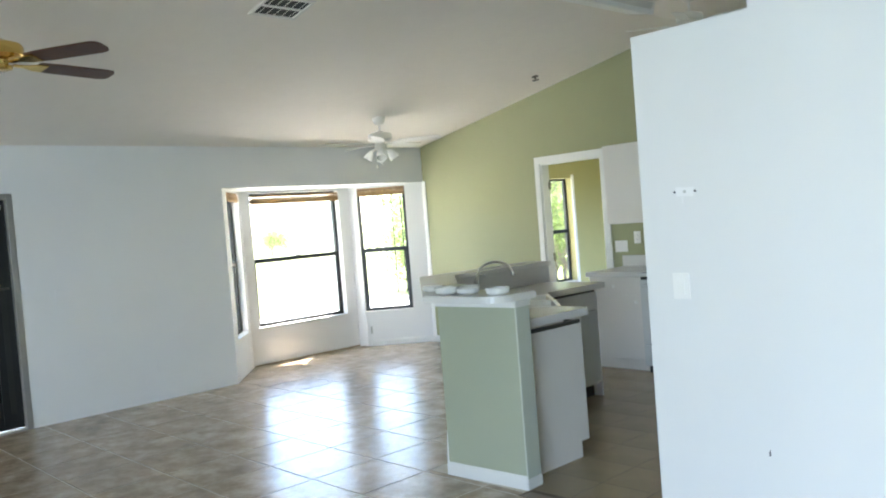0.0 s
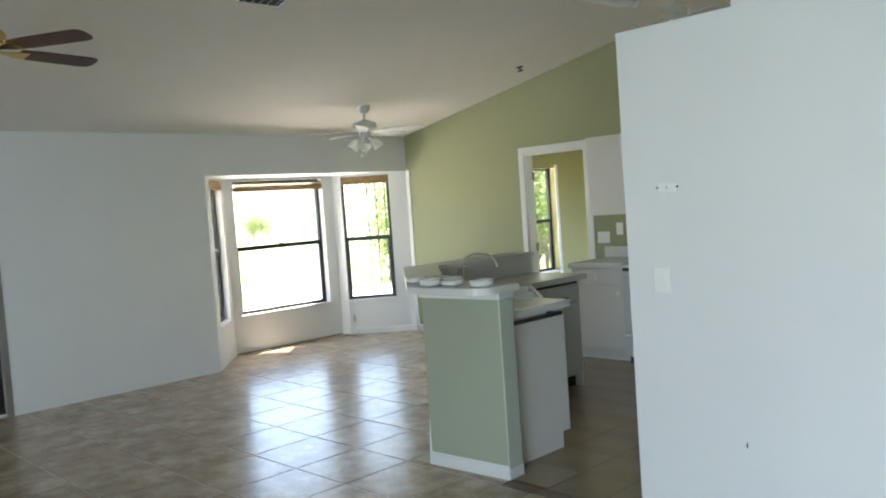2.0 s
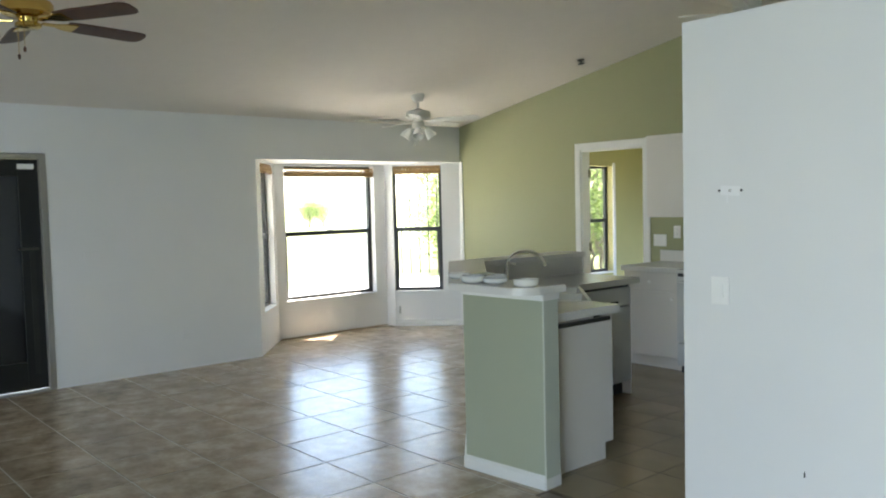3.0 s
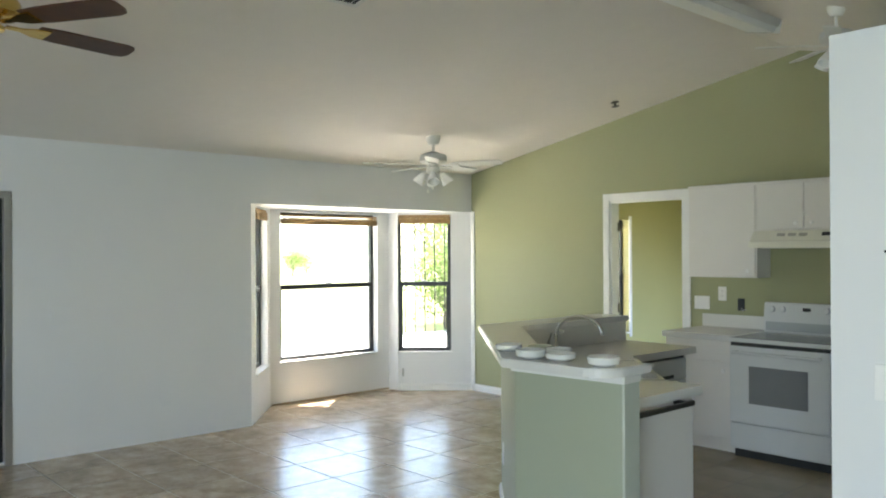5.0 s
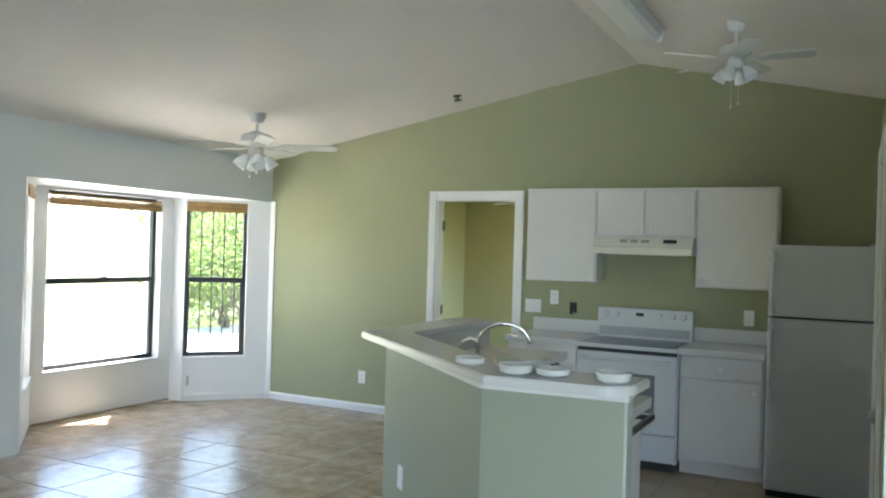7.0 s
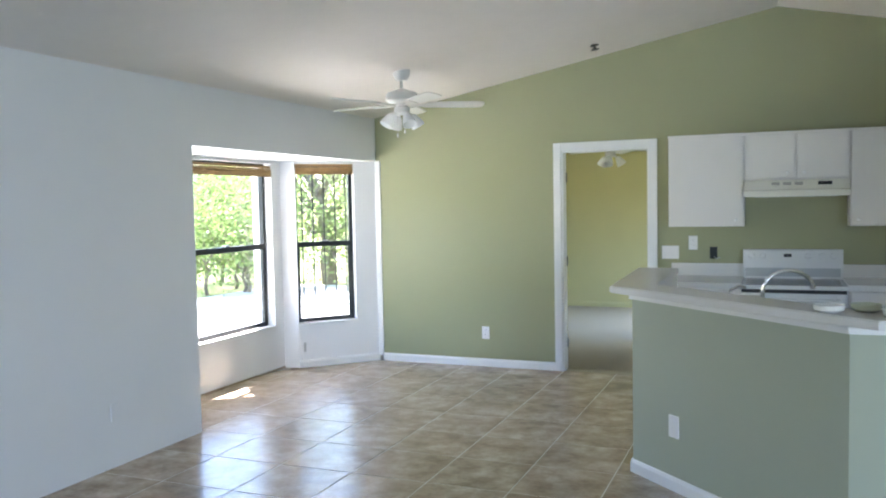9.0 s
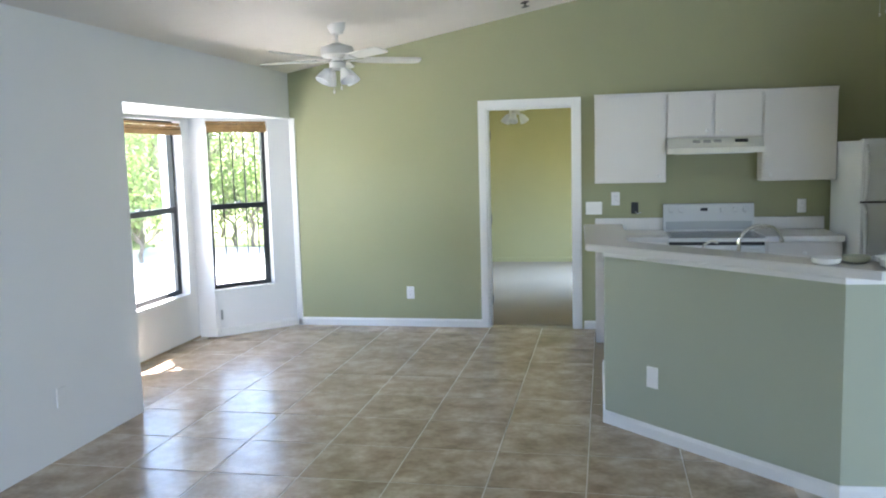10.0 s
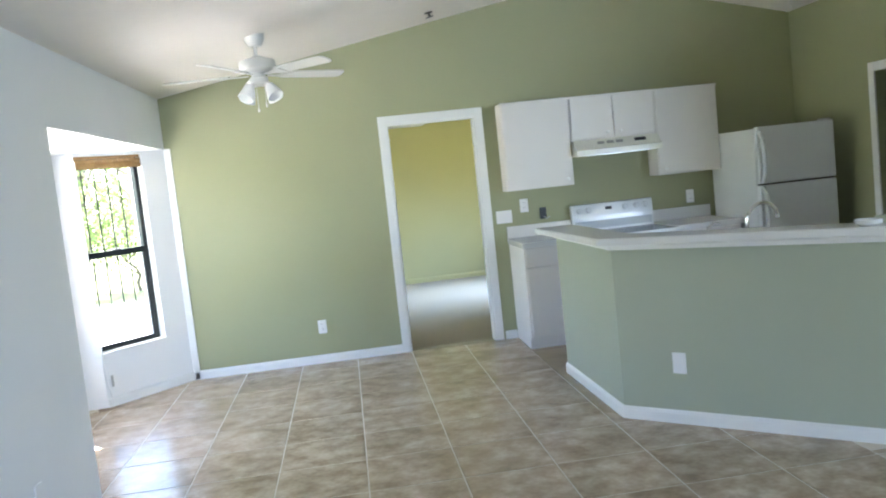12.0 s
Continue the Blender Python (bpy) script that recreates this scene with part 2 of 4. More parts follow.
def box(lo, hi, bevel=0.0, bm=None, m=None):
    bm = bm or bmesh.new()
    x0, y0, z0 = lo
    x1, y1, z1 = hi
    vs = [bm.verts.new((x, y, z)) for z in (z0, z1) for x, y in ((x0, y0), (x1, y0), (x1, y1), (x0, y1))]
    fs = [bm.faces.new([vs[i] for i in q]) for q in ((3, 2, 1, 0), (4, 5, 6, 7), (0, 1, 5, 4), (1, 2, 6, 5), (2, 3, 7, 6), (3, 0, 4, 7))]
    if bevel:
        es = list({e for f in fs for e in f.edges})
        r = bmesh.ops.bevel(bm, geom=es, offset=bevel, segments=2, affect="EDGES", profile=0.6)
        vs = list({v for f in r["faces"] for v in f.verts} | {v for v in vs if v.is_valid})
    if m is not None:
        bmesh.ops.transform(bm, matrix=m, verts=vs)
    return bm


def prism(poly, lo, hi, axis="z", bevel=0.0, bm=None):
    """A flat outline pulled along one axis; the outline's two numbers are the other two axes in order."""
    bm = bm or bmesh.new()

    def at(p, h):
        return {"z": (p[0], p[1], h), "y": (p[0], h, p[1]), "x": (h, p[0], p[1])}[axis]

    a = [bm.verts.new(at(p, lo)) for p in poly]
    b = [bm.verts.new(at(p, hi)) for p in poly]
    n = len(poly)
    bm.faces.new(a)
    bm.faces.new(b[::-1])
    for i in range(n):
        bm.faces.new((a[i], b[i], b[(i + 1) % n], a[(i + 1) % n]))
    if bevel:
        bmesh.ops.bevel(bm, geom=list({e for v in a + b for e in v.link_edges if (e.verts[0] in a) == (e.verts[1] in a)}), offset=bevel, segments=2, affect="EDGES")
    return bm


def lathe(prof, seg=24, bm=None, m=None):
    bm = bm or bmesh.new()
    rings, made = [], []
    for r, z in prof:
        ring = [bm.verts.new((r * math.cos(2 * math.pi * i / seg), r * math.sin(2 * math.pi * i / seg), z)) for i in range(seg)] if r > 1e-5 else [bm.verts.new((0, 0, z))]
        rings.append(ring)
        made += ring
    for a, b in zip(rings, rings[1:]):
        for i in range(seg):
            j = (i + 1) % seg
            if len(a) > 1 and len(b) > 1:
                bm.faces.new((a[i], a[j], b[j], b[i]))
            elif len(a) > 1:
                bm.faces.new((a[i], a[j], b[0]))
            elif len(b) > 1:
                bm.faces.new((a[0], b[j], b[i]))
    if m is not None:
        bmesh.ops.transform(bm, matrix=m, verts=made)
    return bm


def tube(points, r, seg=10, bm=None, r_end=None):
    bm = bm or bmesh.new()
    pts = [Vector(p) for p in points]
    rings = []
    for i, p in enumerate(pts):
        d = (pts[min(i + 1, len(pts) - 1)] - pts[max(i - 1, 0)]).normalized()
        side = d.cross(Vector((0.31, 0.2, 0.93))).normalized()
        up = d.cross(side)
        k = r if r_end is None else r + (r_end - r) * i / (len(pts) - 1)
        rings.append([bm.verts.new(p + side * k * math.cos(2 * math.pi * j / seg) + up * k * math.sin(2 * math.pi * j / seg)) for j in range(seg)])
    for a, b in zip(rings, rings[1:]):
        for j in range(seg):
            bm.faces.new((a[j], a[(j + 1) % seg], b[(j + 1) % seg], b[j]))
    bm.faces.new(rings[0])
    bm.faces.new(rings[-1][::-1])
    return bm


def structure(name, bm, material, label="", category=""):
    return tagged(part(name, bm, material), label, category, kind="structure")


# ---------- the room ----------
XW, YN, RIDGE = -7.14, 7.15, (-3.39, 3.152)
X_EAST, Y_SOUTH = 2.6, -2.6


def ceil_z(x):
    if x < RIDGE[0]:
        return 2.445 + 0.1885 * (x - XW)
    return max(2.44, RIDGE[1] - 0.222 * (x - RIDGE[0]))


XFLAT = RIDGE[0] + (RIDGE[1] - 2.44) / 0.222

# floor bed under the tiles
structure("floor", box((-7.30, Y_SOUTH - 0.2, -0.12), (X_EAST, 7.27, -0.0018)), GROUT, "mottled beige ceramic tiled floor with sandy grout", "floor")

# ceiling: two slopes and a flat part
cl = [(XW - 0.2, ceil_z(XW - 0.2)), RIDGE, (XFLAT, 2.44), (X_EAST + 0.2, 2.44), (X_EAST + 0.2, 2.54), (XFLAT, 2.54), (RIDGE[0], RIDGE[1] + 0.1), (XW - 0.2, ceil_z(XW - 0.2) + 0.1)]
structure("ceiling", prism(cl, Y_SOUTH - 0.2, 7.27, "y"), CEIL, "off-white vaulted ceiling with soft knockdown texture", "ceiling")

# north wall, sage green, with the bedroom doorway
DX0, DX1, DZ = -5.228, -4.437, 2.043
north = [(XW - 0.2, -0.05), (DX0, -0.05), (DX0, DZ), (DX1, DZ), (DX1, -0.05), (-1.28, -0.05), (-1.28, ceil_z(-1.28) + 0.03), (RIDGE[0], RIDGE[1] + 0.03), (XW - 0.2, ceil_z(XW - 0.2) + 0.03)]
structure("wall_north", prism(north, YN, YN + 0.12, "y"), GREEN_WALL, "sage green painted wall with a white cased doorway", "wall")

# west wall, white, with the black door and the bay opening
west = [(Y_SOUTH, -0.05), (1.40, -0.05), (1.40, 2.035), (2.39, 2.035), (2.39, -0.05), (4.367, -0.05), (4.367, 2.02), (YN, 2.02), (YN, 2.48), (Y_SOUTH, 2.48)]
structure("wall_west", prism(west, XW - 0.2, XW, "x"), WHITE_WALL, "plain white painted wall beside the bay window", "wall")

# south wall with wide patio doors, east wall
# the narrow western opening is invented, only to hold the fill lamp
south = [(XW - 0.2, -0.05), (-5.25, -0.05), (-5.25, 2.15), (-4.15, 2.15), (-4.15, -0.05), (-0.5, -0.05), (-0.5, 2.15), (2.5, 2.15), (2.5, -0.05), (X_EAST + 0.2, -0.05), (X_EAST + 0.2, 2.5), (XFLAT, 2.5), (RIDGE[0], RIDGE[1] + 0.03), (XW - 0.2, ceil_z(XW - 0.2) + 0.03)]
structure("wall_south", prism(south, Y_SOUTH - 0.2, Y_SOUTH, "y"), GREEN_WALL, "sage green wall with a wide patio opening", "wall")
structure("wall_east", box((X_EAST, Y_SOUTH, -0.05), (X_EAST + 0.2, 3.46, 2.5)), GREEN_WALL, "plain sage green painted wall", "wall")

# white partition with the light switch: low part with a plant shelf, then full height
HX, HY, HT = -1.667, 3.522, 2.287
part_poly = [(HX, -0.05), (X_EAST + 0.2, -0.05), (X_EAST + 0.2, 2.5), (XFLAT, 2.5), (-1.105, ceil_z(-1.105) + 0.03), (-1.105, HT), (HX, HT)]
structure("wall_partition", prism(part_poly, HY, HY + 0.115, "y"), WHITE_WALL, "bright white partition wall with a low stepped top", "wall")

# pantry box behind it, sage green, with a flat top and a door to the kitchen
pb = [(HY + 0.117, -0.05), (4.10, -0.05), (4.10, 2.03), (4.90, 2.03), (4.90, -0.05), (5.20, -0.05), (5.20, HT - 0.004), (HY + 0.117, HT - 0.004)]
bm = prism(pb, HX + 0.002, HX + 0.115, "x")
box((HX + 0.117, 5.09, -0.05), (-1.40, 5.198, HT - 0.008), bm=bm)
box((HX + 0.117, HY + 0.117, HT - 0.1), (-1.105, 5.088, HT - 0.008), bm=bm)
structure("wall_pantry", bm, GREEN_WALL, "sage green pantry box with a flat plant-shelf top", "wall")
# kitchen east wall with a dark doorway; upper wall above the plant shelf
ew = [(5.20, -0.05), (5.27, -0.05), (5.27, 2.005), (5.967, 2.005), (5.967, -0.05), (YN, -0.05), (YN, 2.75), (5.20, 2.75)]
bm = prism(ew, -1.40, -1.28, "x")
structure("wall_kitchen", bm, GREEN_WALL, "sage green kitchen wall with a dark cased doorway", "wall")
structure("wall_shelf_back", box((-1.105, HY + 0.117, HT - 0.1), (-1.05, 5.2, 2.75)), GREEN_WALL, "sage green wall above the plant shelf", "wall")
# small dark room behind that doorway
bm = box((-0.2, 5.0, -0.05), (-0.1, 6.6, 2.4))
box((-1.28, 6.5, -0.05), (-0.2, 6.6, 2.4), bm=bm)
box((-1.28, 5.0, -0.05), (-0.2, 5.1, 2.4), bm=bm)
box((-1.28, 5.0, 2.4), (-0.1, 6.6, 2.45), bm=bm)
structure("wall_closet", bm, GREEN_WALL, "unlit green walls of a small side room", "wall")

# ---------- bay ----------
PC = [(XW, 4.367), (-7.865, 4.98), (-7.865, 6.52), (-7.70, 6.52), (XW, YN)]
BZ0, BZ1 = 0.425, 1.99
BT = 0.20


def panel_frame(a, b):
    """Matrix whose x runs along the wall from a to b, y points outdoors and z up."""
    a, b = Vector((*a, 0)), Vector((*b, 0))
    u = (b - a).normalized()
    n = Vector((0, 0, 1)).cross(u)
    mtx = Matrix.Identity(4)
    mtx.col[0], mtx.col[1], mtx.col[2], mtx.col[3] = (*u, 0), (*n, 0), (0, 0, 1, 0), (*a, 1)
    return mtx, (b - a).length


def bay_wall(name, a, b, u0, u1, deep):
    mtx, length = panel_frame(a, b)
    bm = bmesh.new()
    ring = ((0, -0.1), (length, -0.1), (length, 2.08), (0, 2.08)), ((u0, BZ0), (u1, BZ0), (u1, BZ1), (u0, BZ1))
    front, back = ([[bm.verts.new((u, d, z)) for u, z in loop] for loop in ring] for d in (0, deep))
    for i in range(4):
        j = (i + 1) % 4
        bm.faces.new((front[0][i], front[0][j], front[1][j], front[1][i]))
        bm.faces.new((back[0][j], back[0][i], back[1][i], back[1][j]))
        bm.faces.new((front[0][j], front[0][i], back[0][i], back[0][j]))
        bm.faces.new((front[1][i], front[1][j], back[1][j], back[1][i]))
    bmesh.ops.transform(bm, matrix=mtx, verts=bm.verts)
    structure(name, bm, WHITE_WALL, "white bay wall panel round a window", "wall")
    return mtx


def window(name, mtx, u0, u1, inset, label):
    """Single-hung black aluminium window set back in its opening, with a white sill."""
    w = thing(name, (0, 0, 0), label, "window", kind="structure")
    z0, z1, mid, fw = BZ0, BZ1, 1.205, 0.034

    def fin(nm, bm, m, parent, lab="", smooth=False):
        bmesh.ops.transform(bm, matrix=mtx, verts=bm.verts)
        return part(nm, bm, m, parent, lab, smooth)

    d0, d1 = inset, inset + 0.05
    bm = box((u0, d0, z0), (u0 + fw, d1, z1), 0.003)
    box((u1 - fw, d0, z0), (u1, d1, z1), 0.003, bm)
    box((u0 + fw, d0, z0), (u1 - fw, d1, z0 + fw), 0.003, bm)
    box((u0 + fw, d0, z1 - fw), (u1 - fw, d1, z1), 0.003, bm)
    fin("window_frame", bm, BLACK, w, "black aluminium frame")
    sash = fin("meeting_rail", box((u0 + fw, d0 - 0.012, mid - 0.025), (u1 - fw, d0 + 0.03, mid + 0.025), 0.004), BLACK, w, "black meeting rail")
    fin("sash_lock", box(((u0 + u1) / 2 - 0.03, d0 - 0.03, mid + 0.0255), ((u0 + u1) / 2 + 0.03, d0 + 0.01, mid + 0.04), 0.003), ALU, sash)
    bm = box((u0 + fw, d0 + 0.004, z0 + fw), (u0 + fw + 0.018, d0 + 0.026, mid - 0.025), 0.002)
    box((u1 - fw - 0.018, d0 + 0.004, z0 + fw), (u1 - fw, d0 + 0.026, mid - 0.025), 0.002, bm)
    box((u0 + fw + 0.018, d0 + 0.004, z0 + fw), (u1 - fw - 0.018, d0 + 0.026, z0 + fw + 0.02), 0.002, bm)
    fin("lower_sash", bm, BLACK, w)
    for za, zb, dd in ((z0 + fw + 0.01, mid - 0.015, d0 + 0.016), (mid + 0.015, z1 - fw + 0.01, d0 + 0.036)):
        g = fin("pane", box((u0 + fw - 0.005, dd, za), (u1 - fw + 0.005, dd + 0.004, zb)), GLASS, w, "clear glass pane")
        g.visible_shadow = False
    fin("window_sill", box((u0 - 0.015, -0.022, z0 - 0.004), (u1 + 0.015, d0, z0 + 0.016), 0.005), TRIM, w, "white painted sill")
    return w


def bamboo_shade(mtx, u0, u1, d, top, label):
    """Roll-up bamboo blind, rolled right up under its head rail."""
    s = thing("bamboo_shade", (0, 0, 0), label, "blind", "bay window blinds")
    rnd = random.Random(5)

    def fin(nm, bm, m, lab=""):
        bmesh.ops.transform(bm, matrix=mtx, verts=bm.verts)
        part(nm, bm, m, s, lab)

    fin("head_rail", box((u0, d, top - 0.022), (u1, d + 0.03, top), 0.003), BAMBOO)
    bm = bmesh.new()
    for i in range(9):
        z = top - 0.028 - i * 0.0085
        k = rnd.uniform(-0.004, 0.004)
        box((u0 + 0.004, d - 0.012 + k, z - 0.0075), (u1 - 0.004, d - 0.002 + k, z), bm=bm)
    fin("folded_slats", bm, BAMBOO)
    bm = tube([mtx.inverted() @ (mtx @ Vector((u0 + 0.004 + (u1 - u0 - 0.008) * i / 8, d + 0.012, top - 0.07))) for i in range(9)], 0.026, 12)
    fin("roll", bm, BAMBOO)



wins = []
for nm, a, b, u0, u1, deep, inset, sh, sd in (
    ("wall_bay_south", PC[0], PC[1], 0.20, 0.80, BT, 0.07, 2.0, 0.005),
    ("wall_bay_west", PC[1], PC[2], 0.12, 1.365, BT, 0.06, 1.975, -0.015),
    ("wall_bay_north", PC[3], PC[4], 0.004, 0.605, BT, 0.07, 2.0, 0.015),
):
    mtx = bay_wall(nm, a, b, u0, u1, deep)
    wins.append((mtx, u0, u1, deep, inset, sh, sd))
for i, (mtx, u0, u1, deep, inset, sh, sd) in enumerate(wins):
    window("window_%d" % (i + 1), mtx, u0, u1, inset, "black aluminium single-hung window in the white bay, bright garden outside")
    bamboo_shade(mtx, u0 + 0.004, u1 - 0.004, sd, sh - 0.008, "brown bamboo roll-up blind drawn fully up")
bm = box((-7.8645, 6.346, BZ0), (-7.845, 6.42, BZ1), 0.003)
structure("trim", bm, TRIM, "white side board of the bay window", "trim")
# corner posts that close the bay
bm = prism([(-7.70, 6.52), (-7.866, 6.521), (-7.866 - BT, 6.521), (-7.866 - BT, 6.75), (-7.86, 6.66)], -0.1, 2.08)
prism([(-7.865, 4.98), (-7.865 - 0.13, 4.98 - 0.152), (-7.865 - BT, 4.98)], -0.1, 2.08, bm=bm)
structure("wall_bay_posts", bm, WHITE_WALL, "white corner posts of the bay", "wall")
# bay soffit, floor bed and small roof outside
out = [(XW - 0.15, 4.367), (-8.0, 4.93), (-8.0, 6.60), (XW - 0.15, YN + 0.05)]
structure("ceiling_bay", prism([(XW - 0.001, 4.367), (-7.87, 4.985), (-7.87, 6.525), (-7.70, 6.525), (XW - 0.001, YN)], 2.016, 2.07), TRIM, "white flat soffit of the bay window", "ceiling")
structure("floor_bay", prism(out, -0.14, -0.0019), GROUT, "grouted floor bed in the bay", "floor")
# invented notch in the eave edge lets a sun patch reach the bay floor
eave = [(XW - 0.2, Y_SOUTH - 0.4), (XW - 0.75, Y_SOUTH - 0.4), (XW - 0.75, 4.0), (-8.40, 4.75), (-8.40, 6.08), (-8.12, 6.28), (-8.40, 6.56), (-8.40, 7.6), (XW - 0.75, 8.1), (XW - 0.75, 12.5), (XW - 0.2, 12.5)]
# unseen slab added to keep patio glare and sky out of the kitchen
structure("roof_light_blocker", box((-8.0, -6.6, 2.32), (4.0, Y_SOUTH - 0.201, 2.44)), STUCCO, "unseen stucco slab added to shade the south patio", "roof")
structure("roof_eave", prism(eave, 2.12, 2.2), STUCCO, "pale stucco eave over the bay, notched to admit a sun patch", "roof")

# ---------- trim ----------
BB = 0.076


def baseboard(a, b, name="baseboard", material=None):
    """White base moulding from a to b; the room lies to the left of that way."""
    mtx, length = panel_frame(a, b)
    bm = prism([(-0.014, 0), (-0.014, BB - 0.02), (-0.008, BB - 0.006), (-0.004, BB), (0, BB), (0, 0)], 0, length, "x")
    bmesh.ops.transform(bm, matrix=mtx, verts=bm.verts)
    return structure(name, bm, material or TRIM, "painted baseboard along the wall foot", "baseboard")


# the room lies to the right of the way from the first to the second point
for a, b in (
    ((XW + 0.012, YN), (DX0 - 0.072, YN)), ((DX1 + 0.09, YN), (-4.236, YN)), (PC[3], PC[4]),
    ((HX, HY), (X_EAST, HY)),
):
    baseboard(a, b)
structure("corner_trim", box((XW - 0.004, YN - 0.014, 0), (XW + 0.052, YN - 0.001, 2.02), 0.003), TRIM, "white corner trim beside the bay", "trim")


def casing(name, x0, x1, z, y, d, label, axis="y"):
    """Door casing of three boards round an opening in a wall across y (or x); d: the way it stands proud."""
    w, t = 0.072, 0.016 * d
    ya, yb = sorted((y, y + t))
    c = thing(name, (0, 0, 0), label, "door trim", kind="structure")
    for lo, hi in (((x0 - w, 0), (x0, z + w)), ((x1, 0), (x1 + w, z + w)), ((x0, z), (x1, z + w))):
        bm = box((lo[0], ya, lo[1]), (hi[0], yb, hi[1]), 0.004) if axis == "y" else box((ya, lo[0], lo[1]), (yb, hi[0], hi[1]), 0.004)
        part("casing_board", bm, TRIM, c)
    return c


door1 = casing("door_1", DX0, DX1, DZ, YN, -1, "white cased doorway into the olive bedroom, door open")
bm = box((DX0, YN, 0), (DX0 + 0.016, YN + 0.12, DZ))
box((DX1 - 0.016, YN, 0), (DX1, YN + 0.12, DZ), bm=bm)
box((DX0 + 0.016, YN, DZ - 0.016), (DX1 - 0.016, YN + 0.12, DZ), bm=bm)
part("jamb", bm, TRIM, door1)
# the bedroom door, swung back into the bedroom against the bedroom wall
leaf = part("door_leaf", box((DX0 - 0.83, YN + 0.15, 0.012), (DX0 - 0.045, YN + 0.186, DZ - 0.02), 0.003), TRIM, door1, "white door leaf swung open")
for z in (0.25, 1.02, 1.80):
    part("hinge", box((DX0 + 0.017, YN + 0.095, z - 0.045), (DX0 + 0.024, YN + 0.135, z + 0.045), 0.002), DARKSTEEL, door1, "dull metal hinge")
part("door_knob", lathe([(0.011, 0), (0.011, 0.03), (0.026, 0.04), (0.029, 0.055), (0.022, 0.068), (0, 0.071)], 16, m=pose(DX0 - 0.77, YN + 0.186, 0.95, -90, 0, 0)), STEEL, leaf, smooth=True)

# side doorway of the kitchen and pantry doorway
casing("door_4", 5.27, 5.967, 2.005, -1.40, -1, "white cased doorway into an unlit side room", "x")
d5 = casing("door_5", 4.10, 4.90, 2.03, HX + 0.002, -1, "white pantry door in a white casing", "x")
pl = part("door_leaf", box((HX + 0.03, 4.106, 0.01), (HX + 0.066, 4.894, 2.012), 0.003), TRIM, d5, "white flush pantry door")
part("door_knob", lathe([(0.011, 0), (0.011, 0.03), (0.026, 0.04), (0.029, 0.055), (0.022, 0.068), (0, 0.071)], 16, m=pose(HX + 0.03, 4.17, 0.95, 0, -90, 0)), STEEL, pl, smooth=True)

# black glazed patio door in the west wall
d2 = thing("door_2", (XW - 0.1, 1.85, 0), "black closed door with dark glass in a grey metal frame", "door", kind="structure")
bm = box((XW - 0.13, 2.340, 0), (XW + 0.006, 2.390, 2.03), 0.003)
box((XW - 0.13, 1.400, 0), (XW + 0.006, 1.450, 2.03), 0.003, bm)
box((XW - 0.13, 1.450, 1.985), (XW + 0.006, 2.340, 2.03), 0.003, bm)
part("door_frame", bm, ALU, d2, "grey metal frame")
bm = box((XW - 0.09, 2.180, 0.02), (XW - 0.045, 2.338, 1.983), 0.004)
box((XW - 0.09, 1.452, 0.02), (XW - 0.045, 1.610, 1.983), 0.004, bm)
box((XW - 0.09, 1.610, 0.02), (XW - 0.045, 2.180, 0.26), 0.004, bm)
box((XW - 0.09, 1.610, 1.84), (XW - 0.045, 2.180, 1.983), 0.004, bm)
lf = part("door_leaf", bm, BLACKDOOR, d2, "black painted door stiles")
part("dark_glass", box((XW - 0.075, 1.605, 0.255), (XW - 0.062, 2.185, 1.845)), BLACKGLASS, d2, "dark glass panel")
part("kick_strip", box((XW - 0.0448, 2.240, 0.15), (XW - 0.041, 2.285, 1.22), 0.001), IRON, lf)
part("latch_bar", box((XW - 0.0445, 2.150, 1.215), (XW - 0.025, 2.315, 1.235), 0.004), DARKSTEEL, lf, "thin metal latch bar")
part("closer_plate", box((XW - 0.0445, 2.175, 1.90), (XW - 0.03, 2.305, 1.945), 0.004), PLASTIC, lf, "white label plate")
part("threshold", box((XW - 0.14, 1.450, -0.004), (XW + 0.02, 2.340, 0.014), 0.004), ALU, d2)

# ---------- plates on the walls ----------
def plate(loc, face, w, h, label, kind="outlet", material=None):
    """Wall plate; face: the degrees about z by which its front, at first towards -y, is turned."""
    p = thing("wall_plate", (0, 0, 0), label, "switch" if kind != "outlet" else "outlet")
    mm = material or PLASTIC
    part("cover", box((-w / 2, -0.009, -h / 2), (w / 2, 0, h / 2), 0.004), mm, p)
    if kind == "outlet":
        for z in (-0.021, 0.021):
            sock = part("socket", box((-0.016, -0.0115, z - 0.013), (0.016, -0.0085, z + 0.013), 0.002), mm, p)
            bm = box((-0.0075, -0.0122, z - 0.004), (-0.0055, -0.0114, z + 0.007))
            box((0.0055, -0.0122, z - 0.004), (0.0075, -0.0114, z + 0.007), bm=bm)
            part("slots", bm, DARKSLOT, sock)
    elif kind == "rocker":
        part("rocker", box((-0.017, -0.015, -0.034), (0.017, -0.0085, 0.034), 0.003), mm, p)
    p.matrix_basis = pose(*loc, 0, 0, face)
    return p


plate((-5.988, YN, 0.327), 0, 0.075, 0.12, "white duplex outlet low on the sage wall")
plate((-4.063, YN, 1.198), 0, 0.075, 0.12, "white outlet over the kitchen counter")
plate((-2.489, YN, 1.115), 0, 0.075, 0.12, "white outlet over the counter beside the fridge")
plate((-4.255, YN, 1.115), 0, 0.145, 0.115, "wide white blank wall plate beside the doorway", "blank")
plate((-1.488, HY, 1.137), 0, 0.082, 0.118, "white rocker light switch on the white partition", "rocker")
DIAG = math.degrees(math.atan2(-0.98, 1.04))
